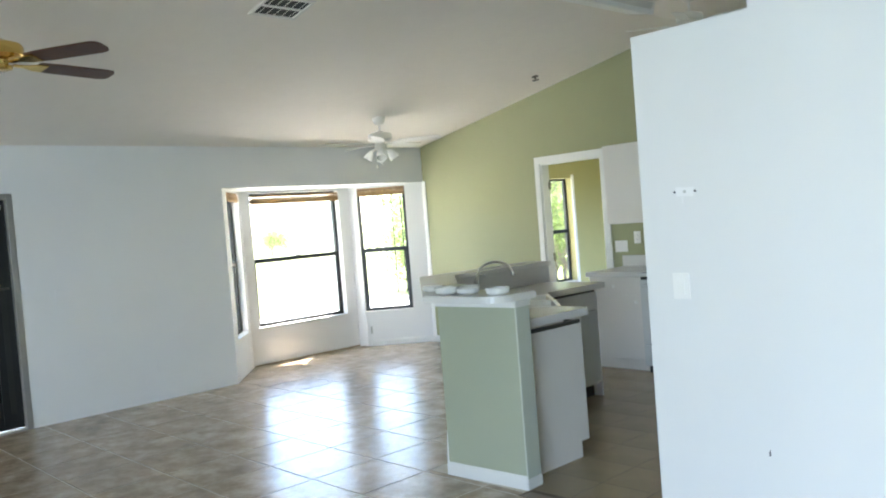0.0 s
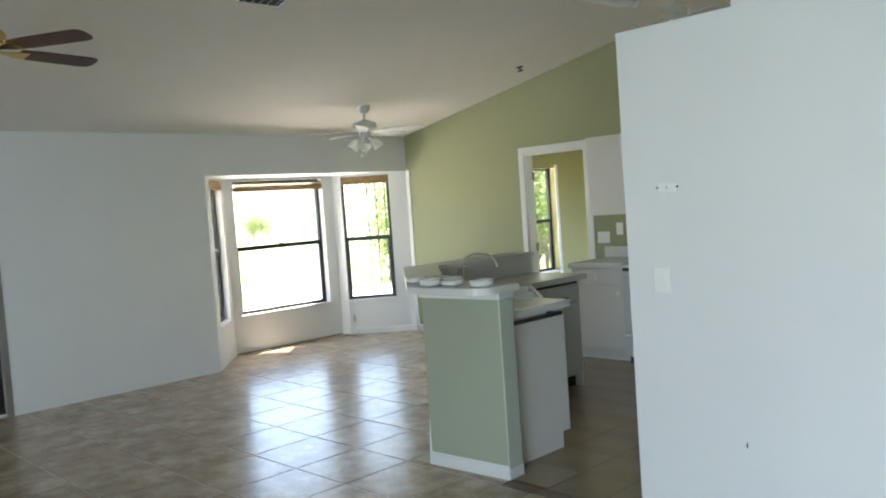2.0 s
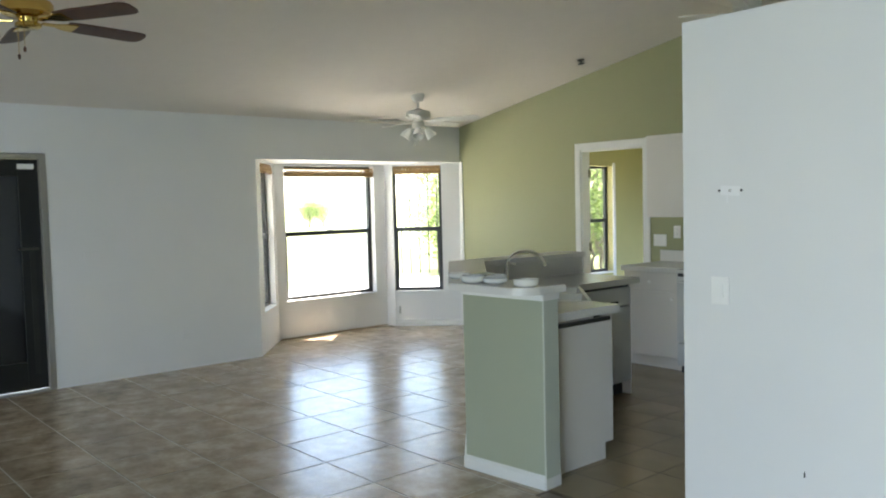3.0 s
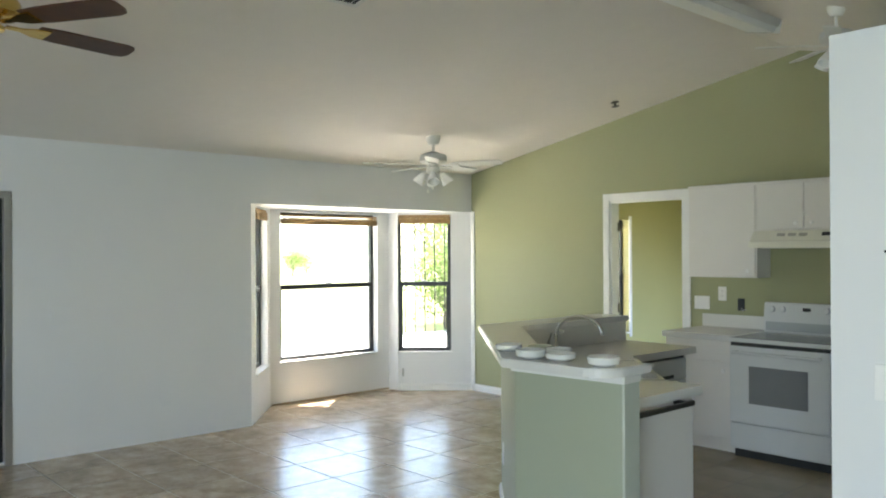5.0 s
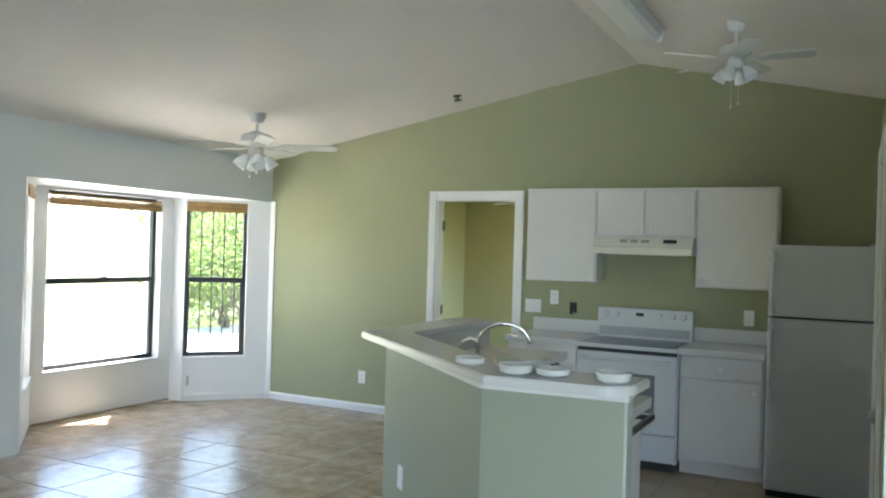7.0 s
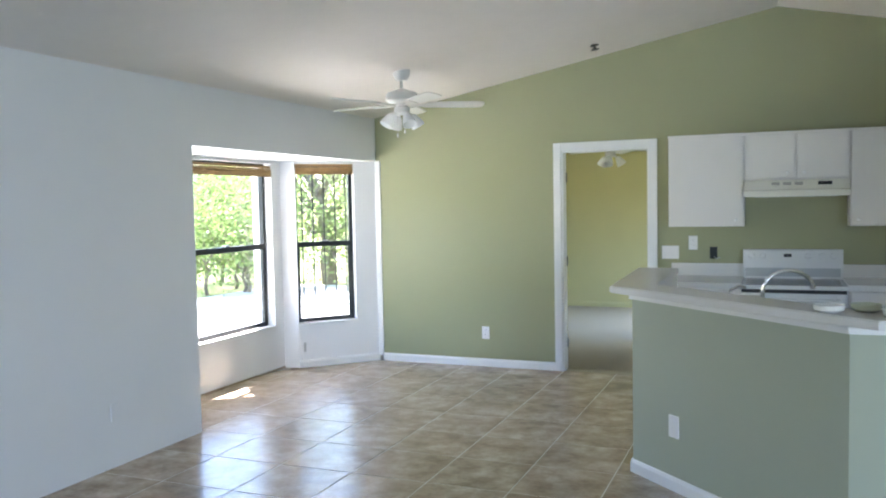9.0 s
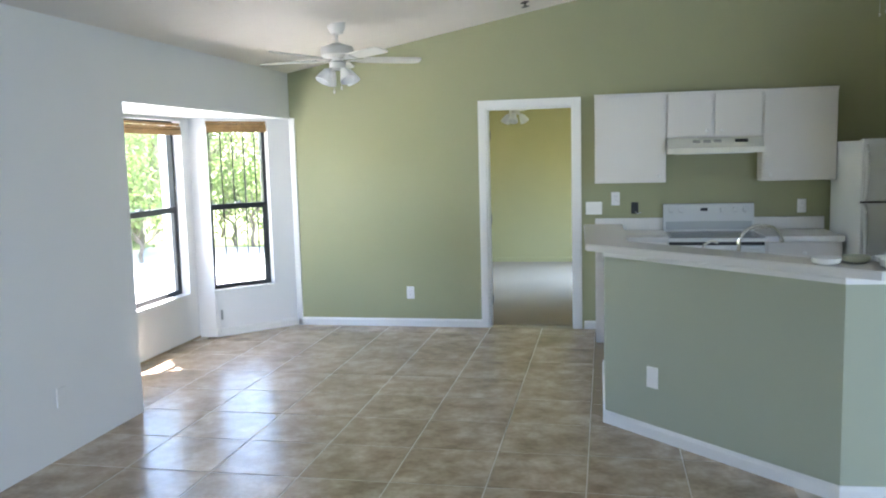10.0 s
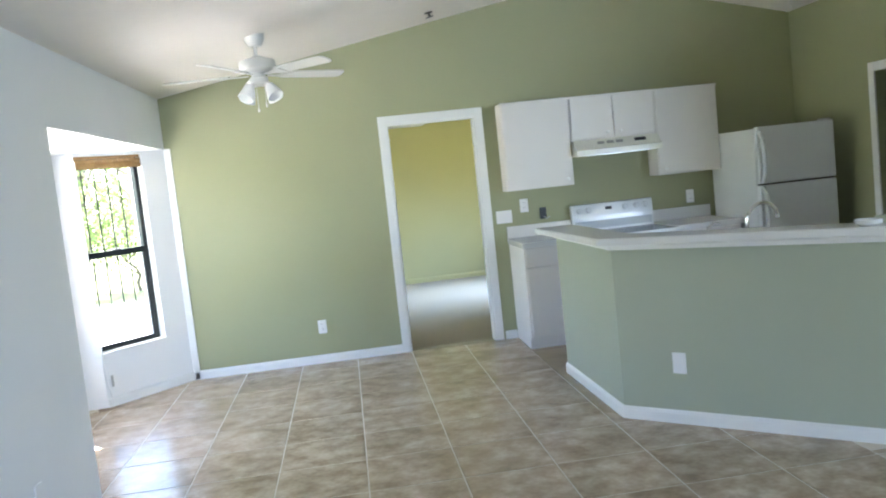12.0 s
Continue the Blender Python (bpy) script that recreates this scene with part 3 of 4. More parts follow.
plate((-3.893, 4.261, 0.353), DIAG, 0.078, 0.122, "white cover plate on the sage peninsula wall", "blank")
plate((XW, 2.74, 1.115), 90, 0.15, 0.11, "painted-over wide switch plate on the white wall", "blank", WHITE_WALL)
plate((XW, 3.57, 0.34), 90, 0.075, 0.11, "painted-over outlet plate low on the white wall", "blank", WHITE_WALL)
# open wall box with a cable, by the range
ob = thing("open_wall_box", (-3.894, YN, 1.11), "open black wall box with a loose wire", "outlet")
part("box_rim", box((-3.925, YN - 0.006, 1.06), (-3.863, YN, 1.163), 0.002), BLACK, ob)
part("loose_wire", tube([(-3.89, YN - 0.006, 1.08), (-3.87, YN - 0.03, 1.06), (-3.85, YN - 0.035, 1.075), (-3.84, YN - 0.02, 1.07)], 0.004, 6), STEEL, ob)
# filler patch with screw holes, above the switch
ob = thing("patched_holes", (-1.442, HY, 1.566), "white filler patch with three screw holes on the partition", "wall repair")
part("filler", prism([(-1.487, 1.541), (-1.404, 1.536), (-1.397, 1.576), (-1.487, 1.581)], HY - 0.0015, HY, "y"), PATCH, ob)
for x, r in ((-1.492, 0.005), (-1.442, 0.007), (-1.392, 0.005)):
    part("screw_anchor", lathe([(r, 0), (r, 0.006), (r * 0.4, 0.008), (0, 0.008)], 10, m=pose(x, HY, 1.559, 90, 0, 0)), STEEL if r > 0.006 else DARKSLOT, ob)
part("drip_mark", box((-1.459, HY - 0.001, 1.508), (-1.455, HY, 1.546)), PATCH, ob)
part("scuff", prism([(-1.133, 0.415), (-1.125, 0.42), (-1.127, 0.445), (-1.132, 0.435)], HY - 0.001, HY, "y"), DARKSLOT, ob)

# ---------- ceiling fittings ----------
def on_ceiling(x, y, drop=0.0):
    slope = math.degrees(math.atan(0.1885 if x < RIDGE[0] else -0.222))
    return pose(x, y, ceil_z(x) - drop, 0, -slope, 0)


vent = thing("ceiling_vent", (0, 0, 0), "white louvred air register in the ceiling, dark between slats", "vent")
part("backing", box((-0.15, -0.19, -0.004), (0.15, 0.19, -0.001)), DARKSLOT, vent)
for lo, hi in (((-0.17, -0.21), (-0.14, 0.21)), ((0.14, -0.21), (0.17, 0.21)), ((-0.14, -0.21), (0.14, -0.18)), ((-0.14, 0.18), (0.14, 0.21)), ((-0.012, -0.18), (0.012, 0.18))):
    part("rim", box((lo[0], lo[1], -0.014), (hi[0], hi[1], -0.0005), 0.003), FANW, vent)
for i in range(5):
    for s in (-1, 1):
        part("slat", box((-0.056, -0.014, -0.001), (0.056, 0.014, 0.001), m=pose(s * 0.077, -0.14 + i * 0.07, -0.011, 30, 0, 0)), FANW, vent)
vent.matrix_basis = on_ceiling(-4.16, 3.30) @ Matrix.Scale(0.85, 4)

sp = thing("sprinkler_head", (0, 0, 0), "small dark bronze fire sprinkler under the ceiling", "sprinkler")
part("escutcheon", lathe([(0, -0.001), (0.034, -0.001), (0.038, -0.006), (0.024, -0.012), (0, -0.012)], 20), DARKSTEEL, sp, smooth=True)
part("stem", lathe([(0.008, -0.012), (0.008, -0.028), (0.014, -0.029), (0.014, -0.032), (0, -0.032)], 12), DARKSTEEL, sp)
part("deflector", lathe([(0.005, -0.032), (0.005, -0.038), (0.034, -0.039), (0.034, -0.042), (0, -0.042)], 16), DARKSTEEL, sp)
sp.matrix_basis = on_ceiling(-4.81, 6.66)

lb = thing("fluorescent_fixture", (0, 0, 0), "long white box fluorescent fixture, unlit, along the ridge", "ceiling light")
part("housing", prism([(-0.12, -0.001), (0.12, -0.001), (0.11, -0.05), (-0.11, -0.05)], -0.61, 0.61, "y", 0.004), FANW, lb)
part("diffuser", prism([(-0.105, -0.0505), (0.105, -0.0505), (0.09, -0.085), (-0.09, -0.085)], -0.60, 0.60, "y", 0.008), FROST, lb, "milky diffuser")
for y in (-0.62, 0.61):
    part("end_cap", box((-0.122, y, -0.088), (0.122, y + 0.01, -0.001), 0.003), FANW, lb)
lb.matrix_basis = on_ceiling(-3.03, 5.22)


def ceiling_fan(name, mtx, ceiling_drop, slope, start, radius, body, blade_mat, lights, label, iron=None, chain=0.22, blade_w=0.13, tilt=-12):
    """Five-blade fan; the origin is the middle of the blade circle."""
    f = thing(name, (0, 0, 0), label, "ceiling fan")
    iron = iron or body
    canopy = lathe([(0.02, ceiling_drop - 0.075), (0.045, ceiling_drop - 0.07), (0.066, ceiling_drop - 0.03), (0.07, ceiling_drop + 0.02), (0, ceiling_drop + 0.02)], 24)
    part("canopy", canopy, body, f, smooth=True)
    part("downrod", lathe([(0.0125, 0.12), (0.0125, ceiling_drop - 0.05)], 12), body, f, smooth=True)
    part("motor", lathe([(0, 0.135), (0.03, 0.135), (0.05, 0.125), (0.115, 0.105), (0.125, 0.09), (0.125, 0.045), (0.11, 0.03), (0.05, 0.022), (0.045, 0.0), (0, 0.0)], 32), body, f, smooth=True)
    drop = 1.0 if lights else 0.45
    part("switch_housing", lathe([(0.046, -0.001), (0.062, -0.012 * drop), (0.064, -0.05 * drop), (0.05, -0.066 * drop), (0, -0.07 * drop)], 24), iron, f, smooth=True)
    for i in range(5):
        a = start + 72 * i
        outline = [(0.20, -blade_w * 0.40), (0.30, -blade_w * 0.46), (radius - 0.05, -blade_w * 0.5), (radius - 0.015, -blade_w * 0.42), (radius, -blade_w * 0.22), (radius, blade_w * 0.22), (radius - 0.015, blade_w * 0.42), (radius - 0.05, blade_w * 0.5), (0.30, blade_w * 0.46), (0.20, blade_w * 0.40)]
        bm = prism(outline, -0.004, 0.004, bevel=0.002)
        bmesh.ops.transform(bm, matrix=pose(0, 0, 0.012, 0, 0, a) @ pose(0, 0, 0, tilt, 0, 0), verts=bm.verts)
        bl = part("blade", bm, blade_mat, f)
        bm = prism([(0.07, -0.014), (0.14, -0.012), (0.19, -0.04), (0.25, -0.045), (0.25, 0.045), (0.19, 0.04), (0.14, 0.012), (0.07, 0.014)], -0.011, -0.0045, bevel=0.002)
        bmesh.ops.transform(bm, matrix=pose(0, 0, 0.012, 0, 0, a) @ pose(0, 0, 0, tilt, 0, 0), verts=bm.verts)
        part("blade_iron", bm, iron, bl)
    for i in range(lights):
        a = radians(start + 20 + 360 / lights * i)
        c, s = math.cos(a), math.sin(a)
        arm = part("lamp_arm", tube([(0.03 * c, 0.03 * s, -0.05), (0.065 * c, 0.065 * s, -0.062), (0.09 * c, 0.09 * s, -0.075)], 0.012, 8), iron, f)
        m2 = Matrix.Translation((0.085 * c, 0.085 * s, -0.07)) @ Matrix.Rotation(a, 4, "Z") @ Matrix.Rotation(radians(-33), 4, "Y")
        part("lamp_shade", lathe([(0.019, 0.004), (0.028, -0.004), (0.038, -0.032), (0.05, -0.07), (0.056, -0.102), (0.052, -0.102), (0.046, -0.071), (0.034, -0.032), (0.016, -0.008)], 20, m=m2), FROST, arm, "frosted tulip shade", True)
    for k, (dx, dy) in enumerate(((0.035, -0.03), (-0.02, -0.045)) if chain else ()):
        zz = -0.07 - chain - 0.03 * k
        ch = part("pull_chain", tube([(dx, dy, -0.05 * drop), (dx, dy, zz)], 0.0018, 6), iron, f)
        part("chain_bob", lathe([(0, zz - 0.03), (0.007, zz - 0.026), (0.008, zz - 0.008), (0.003, zz), (0, zz)], 10, m=Matrix.Translation((dx, dy, 0))), blade_mat, ch)
    f.matrix_basis = mtx
    return f


ceiling_fan("ceiling_fan", pose(-6.15, 5.70, 2.36), ceil_z(-6.15) - 2.36, 0, 29, 0.66, FANW, FANW, 4, "white five-blade ceiling fan with four frosted lamp shades", chain=0.12)
ceiling_fan("ceiling_fan", pose(-2.42, 5.45, 2.72) @ Matrix.Scale(0.72, 4), (ceil_z(-2.42) - 2.72) / 0.72, 0, 145, 0.60, FANW, FANW, 4, "white kitchen ceiling fan with frosted lamp shades", chain=0.27)
ceiling_fan("ceiling_fan", pose(-4.245, 1.572, 2.513), ceil_z(-4.245) - 2.513, 0, 30.3, 0.66, BRASS, BROWN, 0, "brass ceiling fan with dark brown wooden blades", chain=0.06, blade_w=0.13, tilt=-12)
ceiling_fan("ceiling_fan", pose(-5.22, 9.5, 2.16), 2.44 - 2.16, 0, 10, 0.60, FANW, FANW, 3, "white bedroom ceiling fan with lamp shades", chain=0)

# ---------- peninsula ----------
KF, KM, KB, KA = (-4.165, 5.71), (-4.155, 4.512), (-3.103, 3.508), (-2.53, 3.548)


def offset_line(pts, d):
    """An open line moved to its left by d, with mitred corners."""
    out = []
    for i, p in enumerate(pts):
        dirs = []
        for a, b in ((i - 1, i), (i, i + 1)):
            if a >= 0 and b < len(pts):
                dirs.append((Vector(pts[b]) - Vector(pts[a])).normalized())
        ns = [Vector((-v.y, v.x)) for v in dirs]
        n = sum(ns, Vector((0, 0))).normalized()
        out.append(tuple(Vector(p) + n * d / n.dot(ns[0])))
    return out


KNEE = [KF, KM, KB, KA]
inner = offset_line(KNEE, 0.115)
KZ = 1.052
structure("wall_peninsula", prism(KNEE + inner[::-1], -0.05, KZ), KNEE_WALL, "sage green knee wall under the breakfast bar, cool daylight tinted into its colour", "wall")
for a, b in ((KF, KM), (KM, KB), (KB, KA), (KA, inner[3])):
    mtx, length = panel_frame(a, b)
    bm = prism([(-0.014, 0), (-0.014, BB - 0.02), (-0.008, BB - 0.006), (-0.004, BB), (0, BB), (0, 0)], -0.008, length + 0.008, "x")
    bmesh.ops.transform(bm, matrix=mtx, verts=bm.verts)
    structure("baseboard", bm, TRIM, "white painted baseboard along the peninsula foot", "baseboard")
    bm = prism([(-0.016, KZ - 0.042), (-0.016, KZ - 0.02), (-0.022, KZ - 0.001), (0, KZ - 0.001), (0, KZ - 0.042)], -0.01, length + 0.01, "x")
    bmesh.ops.transform(bm, matrix=mtx, verts=bm.verts)
    structure("trim", bm, TRIM, "white moulding under the bar top", "trim")
mtx, length = panel_frame(KA, inner[3])
bm = box((-0.004, -0.012, 0.0), (length + 0.004, 0, KZ - 0.042), 0.003)
bmesh.ops.transform(bm, matrix=mtx, verts=bm.verts)
structure("trim", bm, PALE_SAGE, "pale sage end board of the peninsula wall", "trim")

BAR_Z = 1.092
bar_out = [(-4.31, 5.74), (-4.265, 4.42), (-3.015, 3.325), (-2.60, 3.345)] + [(-2.60 + 0.135 * math.sin(radians(a)), 3.48 - 0.135 * math.cos(radians(a))) for a in range(11, 91, 10)] + [(-2.465, 3.66)]
bar_in = [(-3.06, 3.66), (-4.03, 4.56), (-4.03, 5.74)]
bar = thing("bar_top", (-3.4, 4.0, KZ), "white laminate breakfast bar top with a rounded corner", "countertop")
part("slab", prism(bar_out + bar_in, KZ + 0.0005, BAR_Z, bevel=0.005), COUNTER, bar)
band = bmesh.new()
for (x0, y0), (x1, y1) in zip(bar_out[:-1], bar_out[1:]):
    d = Vector((x1 - x0, y1 - y0, 0)).normalized()
    n = Vector((d.y, -d.x, 0)) * -0.0025
    quad = [(x0, y0), (x1, y1), (x1 - n.x, y1 - n.y), (x0 - n.x, y0 - n.y)]
    vb = [band.verts.new((x, y, z)) for z in (KZ + 0.006, BAR_Z - 0.006) for x, y in quad]
    for f4 in ((0, 1, 2, 3), (4, 5, 6, 7), (0, 1, 5, 4), (1, 2, 6, 5), (2, 3, 7, 6), (3, 0, 4, 7)):
        band.faces.new([vb[i] for i in f4])
bmesh.ops.recalc_face_normals(band, faces=band.faces)
part("edge_band", band, COUNTER, bar)

# kitchen-side base cabinets of the peninsula
CT = 0.915
FX, FY = -3.46, 4.29


def door_panel(name, lo, hi, parent, knob, face="-y", material=None):
    """Flat overlay cabinet door with an eased edge and a small knob."""
    d = part(name, box(lo, hi, 0.004), material or CAB, parent)
    kx, ky, kz = knob
    turn = {"-y": (90, 0, 0), "y": (-90, 0, 0), "x": (0, 90, 0), "-x": (0, -90, 0)}[face]
    part("knob", lathe([(0.006, 0), (0.006, 0.012), (0.015, 0.018), (0.016, 0.024), (0.01, 0.029), (0, 0.03)], 14, m=pose(kx, ky, kz, *turn)), PLASTIC, d, smooth=True)
    return d


c = thing("base_cabinet", (-2.9, 3.95, 0), "white base cabinet at the end of the peninsula", "cabinet", "kitchen base cabinets")
part("body", box((-3.05, 3.69, 0.10), (-2.646, FY - 0.045, CT - 0.047), 0.002), CAB, c)
part("end_panel", box((-2.645, 3.69, 0.10), (-2.629, FY - 0.028, CT - 0.047), 0.002), CAB, c, "white end panel")
part("plinth", box((-3.05, 3.69, 0.0), (-2.636, FY - 0.095, 0.0995)), CAB, c)
door_panel("door", (-3.03, FY - 0.0445, 0.12), (-2.656, FY - 0.026, CT - 0.065), c, (-2.71, FY - 0.026, 0.76), "y")
tb = part("towel_bar", box((-2.562, 3.665, 0.842), (-2.540, 4.135, 0.866), 0.005), DARKSTEEL, c, "dark worn metal towel bar")
for y in (3.71, 4.10):
    part("bracket", box((-2.6285, y - 0.012, 0.844), (-2.5625, y + 0.012, 0.864), 0.003), DARKSTEEL, tb)

c = thing("base_cabinet", (-3.4, 4.3, 0), "white corner sink cabinet of the peninsula", "cabinet", "kitchen base cabinets")
dg = (Vector((-2.80, FY)) - Vector((FX, 4.96))).normalized()
pin = offset_line(KNEE, 0.12)
body_poly = [(pin[2][0] + 0.02, pin[2][1] + 0.006), (-3.052, FY - 0.05), (FX - 0.05, 4.92), (FX - 0.05, 4.99), (pin[1][0], 4.99), (pin[1][0], pin[1][1] + 0.02)]
part("body", prism(body_poly, 0.10, 0.70), CAB, c)
part("apron", prism([(-3.052, FY - 0.05), (-3.052, FY - 0.085), (FX - 0.085, 4.91), (FX - 0.085, 4.99), (FX - 0.05, 4.99), (FX - 0.05, 4.92)], 0.70, CT - 0.047), CAB, c)
part("plinth", prism([(-3.06, 3.72), (-3.10, FY - 0.06), (FX - 0.12, 4.89), (FX - 0.12, 4.99), (pin[1][0], 4.99), (pin[1][0], 4.62)], 0.0, 0.0995), CAB, c)
v0, v1 = Vector((-3.07, FY - 0.03)), Vector((FX - 0.04, 4.905))
mtx, length = panel_frame(v0, v1)
for k in (0, 1):
    bm = box((0.02 + k * length / 2, -0.022, 0.12), (length / 2 - 0.004 + k * (length / 2 - 0.016), -0.004, 0.84), 0.004)
    bmesh.ops.transform(bm, matrix=mtx, verts=bm.verts)
    part("door", bm, CAB, c)

# dishwasher at the far end
d = thing("dishwasher", (-3.7, 5.28, 0), "white dishwasher with a dark control gap under the counter", "dishwasher")
part("tub", box((-4.02, 5.00, 0.10), (FX - 0.05, 5.60, CT - 0.047)), ENAMEL, d)
part("door", box((FX - 0.049, 5.005, 0.125), (FX - 0.018, 5.595, 0.70), 0.005), ENAMEL, d)
pn = part("control_panel", box((FX - 0.049, 5.005, 0.712), (FX - 0.012, 5.595, CT - 0.067), 0.005), ENAMEL, d)
part("handle_slot", box((FX - 0.0118, 5.16, 0.725), (FX - 0.0105, 5.44, 0.748)), DARKSLOT, pn)
# dark strip fills the gap below the counter in place of shade
part("shade_strip", box((FX - 0.06, 5.006, CT - 0.0665), (FX - 0.03, 5.594, CT - 0.0475)), DARKSLOT, d)
part("kick_plate", box((FX - 0.12, 5.005, 0.0), (FX - 0.10, 5.595, 0.0995)), DARKSLOT, d)
part("side_panel", box((-4.02, 5.602, 0.0), (FX - 0.03, 5.62, CT - 0.047), 0.002), CAB, d, "white end panel")

ct = thing("counter_top", (-3.4, 4.4, CT - 0.04), "white laminate kitchen counter with a sink cut-out", "countertop")
mid_s = Vector((-3.24, 4.38))
su = Vector((dg.x, dg.y))
sn = Vector((-su.y, su.x))


def srot(u, v):
    q = mid_s + su * u + sn * v
    return (q.x, q.y)


lower = [(-2.592, pin[3][1]), (-2.592, FY), (-2.80, FY), (FX, 4.96), (FX, 5.70), (pin[0][0], 5.70), pin[1], pin[2]]
hole = [srot(-0.36, -0.19), srot(0.36, -0.19), srot(0.36, 0.23), srot(-0.36, 0.23)]
bm = bmesh.new()
ov = [bm.verts.new((*p, CT)) for p in lower]
hv = [bm.verts.new((*p, CT)) for p in hole]
es = [bm.edges.new((r[i], r[(i + 1) % len(r)])) for r in (ov, hv) for i in range(len(r))]
bmesh.ops.triangle_fill(bm, edges=es, use_beauty=True)
inside = [f for f in bm.faces if all(v in hv for v in f.verts)]
bmesh.ops.delete(bm, geom=inside, context="FACES")
ex = bmesh.ops.extrude_face_region(bm, geom=bm.faces[:])
bmesh.ops.translate(bm, verts=[v for v in ex["geom"] if isinstance(v, bmesh.types.BMVert)], vec=(0, 0, -0.046))
part("slab", bm, COUNTER, ct)
sk = thing("kitchen_sink", (mid_s.x, mid_s.y, CT), "stainless steel double-bowl kitchen sink set in the corner", "sink")
bm = bmesh.new()
for (u0, u1) in ((-0.355, -0.012), (0.012, 0.355)):
    top = [srot(u0, -0.185), srot(u1, -0.185), srot(u1, 0.225), srot(u0, 0.225)]
    bot = [srot(u0 + 0.03, -0.155), srot(u1 - 0.03, -0.155), srot(u1 - 0.03, 0.195), srot(u0 + 0.03, 0.195)]
    a = [bm.verts.new((*p, CT + 0.002)) for p in top]
    b = [bm.verts.new((*p, CT - 0.17)) for p in bot]
    bm.faces.new(b)
    for i in range(4):
        bm.faces.new((a[i], a[(i + 1) % 4], b[(i + 1) % 4], b[i]))
part("basins", bm, STEEL, sk)
bm = bmesh.new()
for lo, hi in (((-0.385, -0.215), (0.385, -0.185)), ((-0.385, 0.225), (0.385, 0.25)), ((-0.385, -0.185), (-0.355, 0.225)), ((0.355, -0.185), (0.385, 0.225)), ((-0.012, -0.185), (0.012, 0.225))):
    prism([srot(lo[0], lo[1]), srot(hi[0], lo[1]), srot(hi[0], hi[1]), srot(lo[0], hi[1])], CT + 0.0005, CT + 0.005, bm=bm)
part("rim", bm, STEEL, sk)
# raised back of the counter below the bar
bk = [Vector(p) for p in offset_line(KNEE, 0.116)]
bk2 = offset_line(KNEE, 0.128)
structure("trim", prism([tuple(bk[0]), tuple(bk[1]), tuple(bk[2]), tuple(bk[3]), bk2[3], bk2[2], bk2[1], bk2[0]], CT + 0.001, KZ - 0.001), COUNTER, "white laminate backsplash strip under the bar", "backsplash")

# faucet: gooseneck behind the sink
fb = Vector((-3.45, 4.223, CT))
away = Vector((0.237, 0.1, 0)).normalized()
fc = thing("faucet", tuple(fb), "chrome gooseneck kitchen faucet", "faucet")
part("base", lathe([(0, 0), (0.03, 0), (0.03, 0.008), (0.02, 0.016), (0.016, 0.05), (0, 0.05)], 20, m=Matrix.Translation(fb)), CHROME, fc, smooth=True)
pts = [fb + Vector((0, 0, 0.04 + 0.047 * i)) for i in range(4)]
for i in range(1, 13):
    a = math.pi * i / 12 * 0.93
    pts.append(fb + away * 0.13 * (1 - math.cos(a)) + Vector((0, 0, 0.19 + 0.10 * math.sin(a))))
part("spout", tube(pts, 0.0105, 12), CHROME, fc, smooth=True)
part("aerator", tube([pts[-1], pts[-1] + Vector((0, 0, -0.018))], 0.013, 12), CHROME, fc, smooth=True)
hb = fb + Vector((-0.19, 0.15, 0))
hd = part("handle_base", lathe([(0, 0), (0.022, 0), (0.022, 0.006), (0.015, 0.03), (0, 0.034)], 16, m=Matrix.Translation(hb)), CHROME, fc, smooth=True)
part("lever", tube([hb + Vector((0, 0, 0.03)), hb + Vector((0.005, 0, 0.12)), hb + Vector((0.03, 0, 0.175)), hb + Vector((0.07, 0.01, 0.195)), hb + Vector((0.105, 0.015, 0.185))], 0.008, 10), CHROME, hd, smooth=True)

# ---------- kitchen along the north wall ----------
LY = 6.53
for x0, x1, nm in ((-4.236, -3.65, "white base cabinet beside the doorway"), (-2.884, -2.312, "white base cabinet between range and fridge")):
    c = thing("base_cabinet", ((x0 + x1) / 2, 6.85, 0), nm, "cabinet", "kitchen base cabinets")
    part("body", box((x0, LY + 0.02, 0.10), (x1, YN - 0.002, CT - 0.047), 0.002), CAB, c)
    part("plinth", box((x0 + 0.002, LY + 0.08, 0), (x1 - 0.002, YN - 0.01, 0.0995)), CAB, c)
    door_panel("drawer_front", (x0 + 0.012, LY, 0.715), (x1 - 0.012, LY + 0.019, CT - 0.052), c, ((x0 + x1) / 2, LY, 0.78))
    door_panel("door", (x0 + 0.012, LY, 0.115), (x1 - 0.012, LY + 0.019, 0.70), c, (x1 - 0.06, LY, 0.64))
    t = thing("counter_top", ((x0 + x1) / 2, 6.8, CT - 0.04), "white laminate counter with a raised back edge", "countertop")
    part("slab", box((x0 - 0.012, LY - 0.022, CT - 0.045), (x1 + 0.008, YN - 0.002, CT), 0.005), COUNTER, t)
    part("backsplash", box((x0 - 0.008, YN - 0.022, CT + 0.0005), (x1 + 0.004, YN - 0.002, CT + 0.108), 0.004), COUNTER, t)

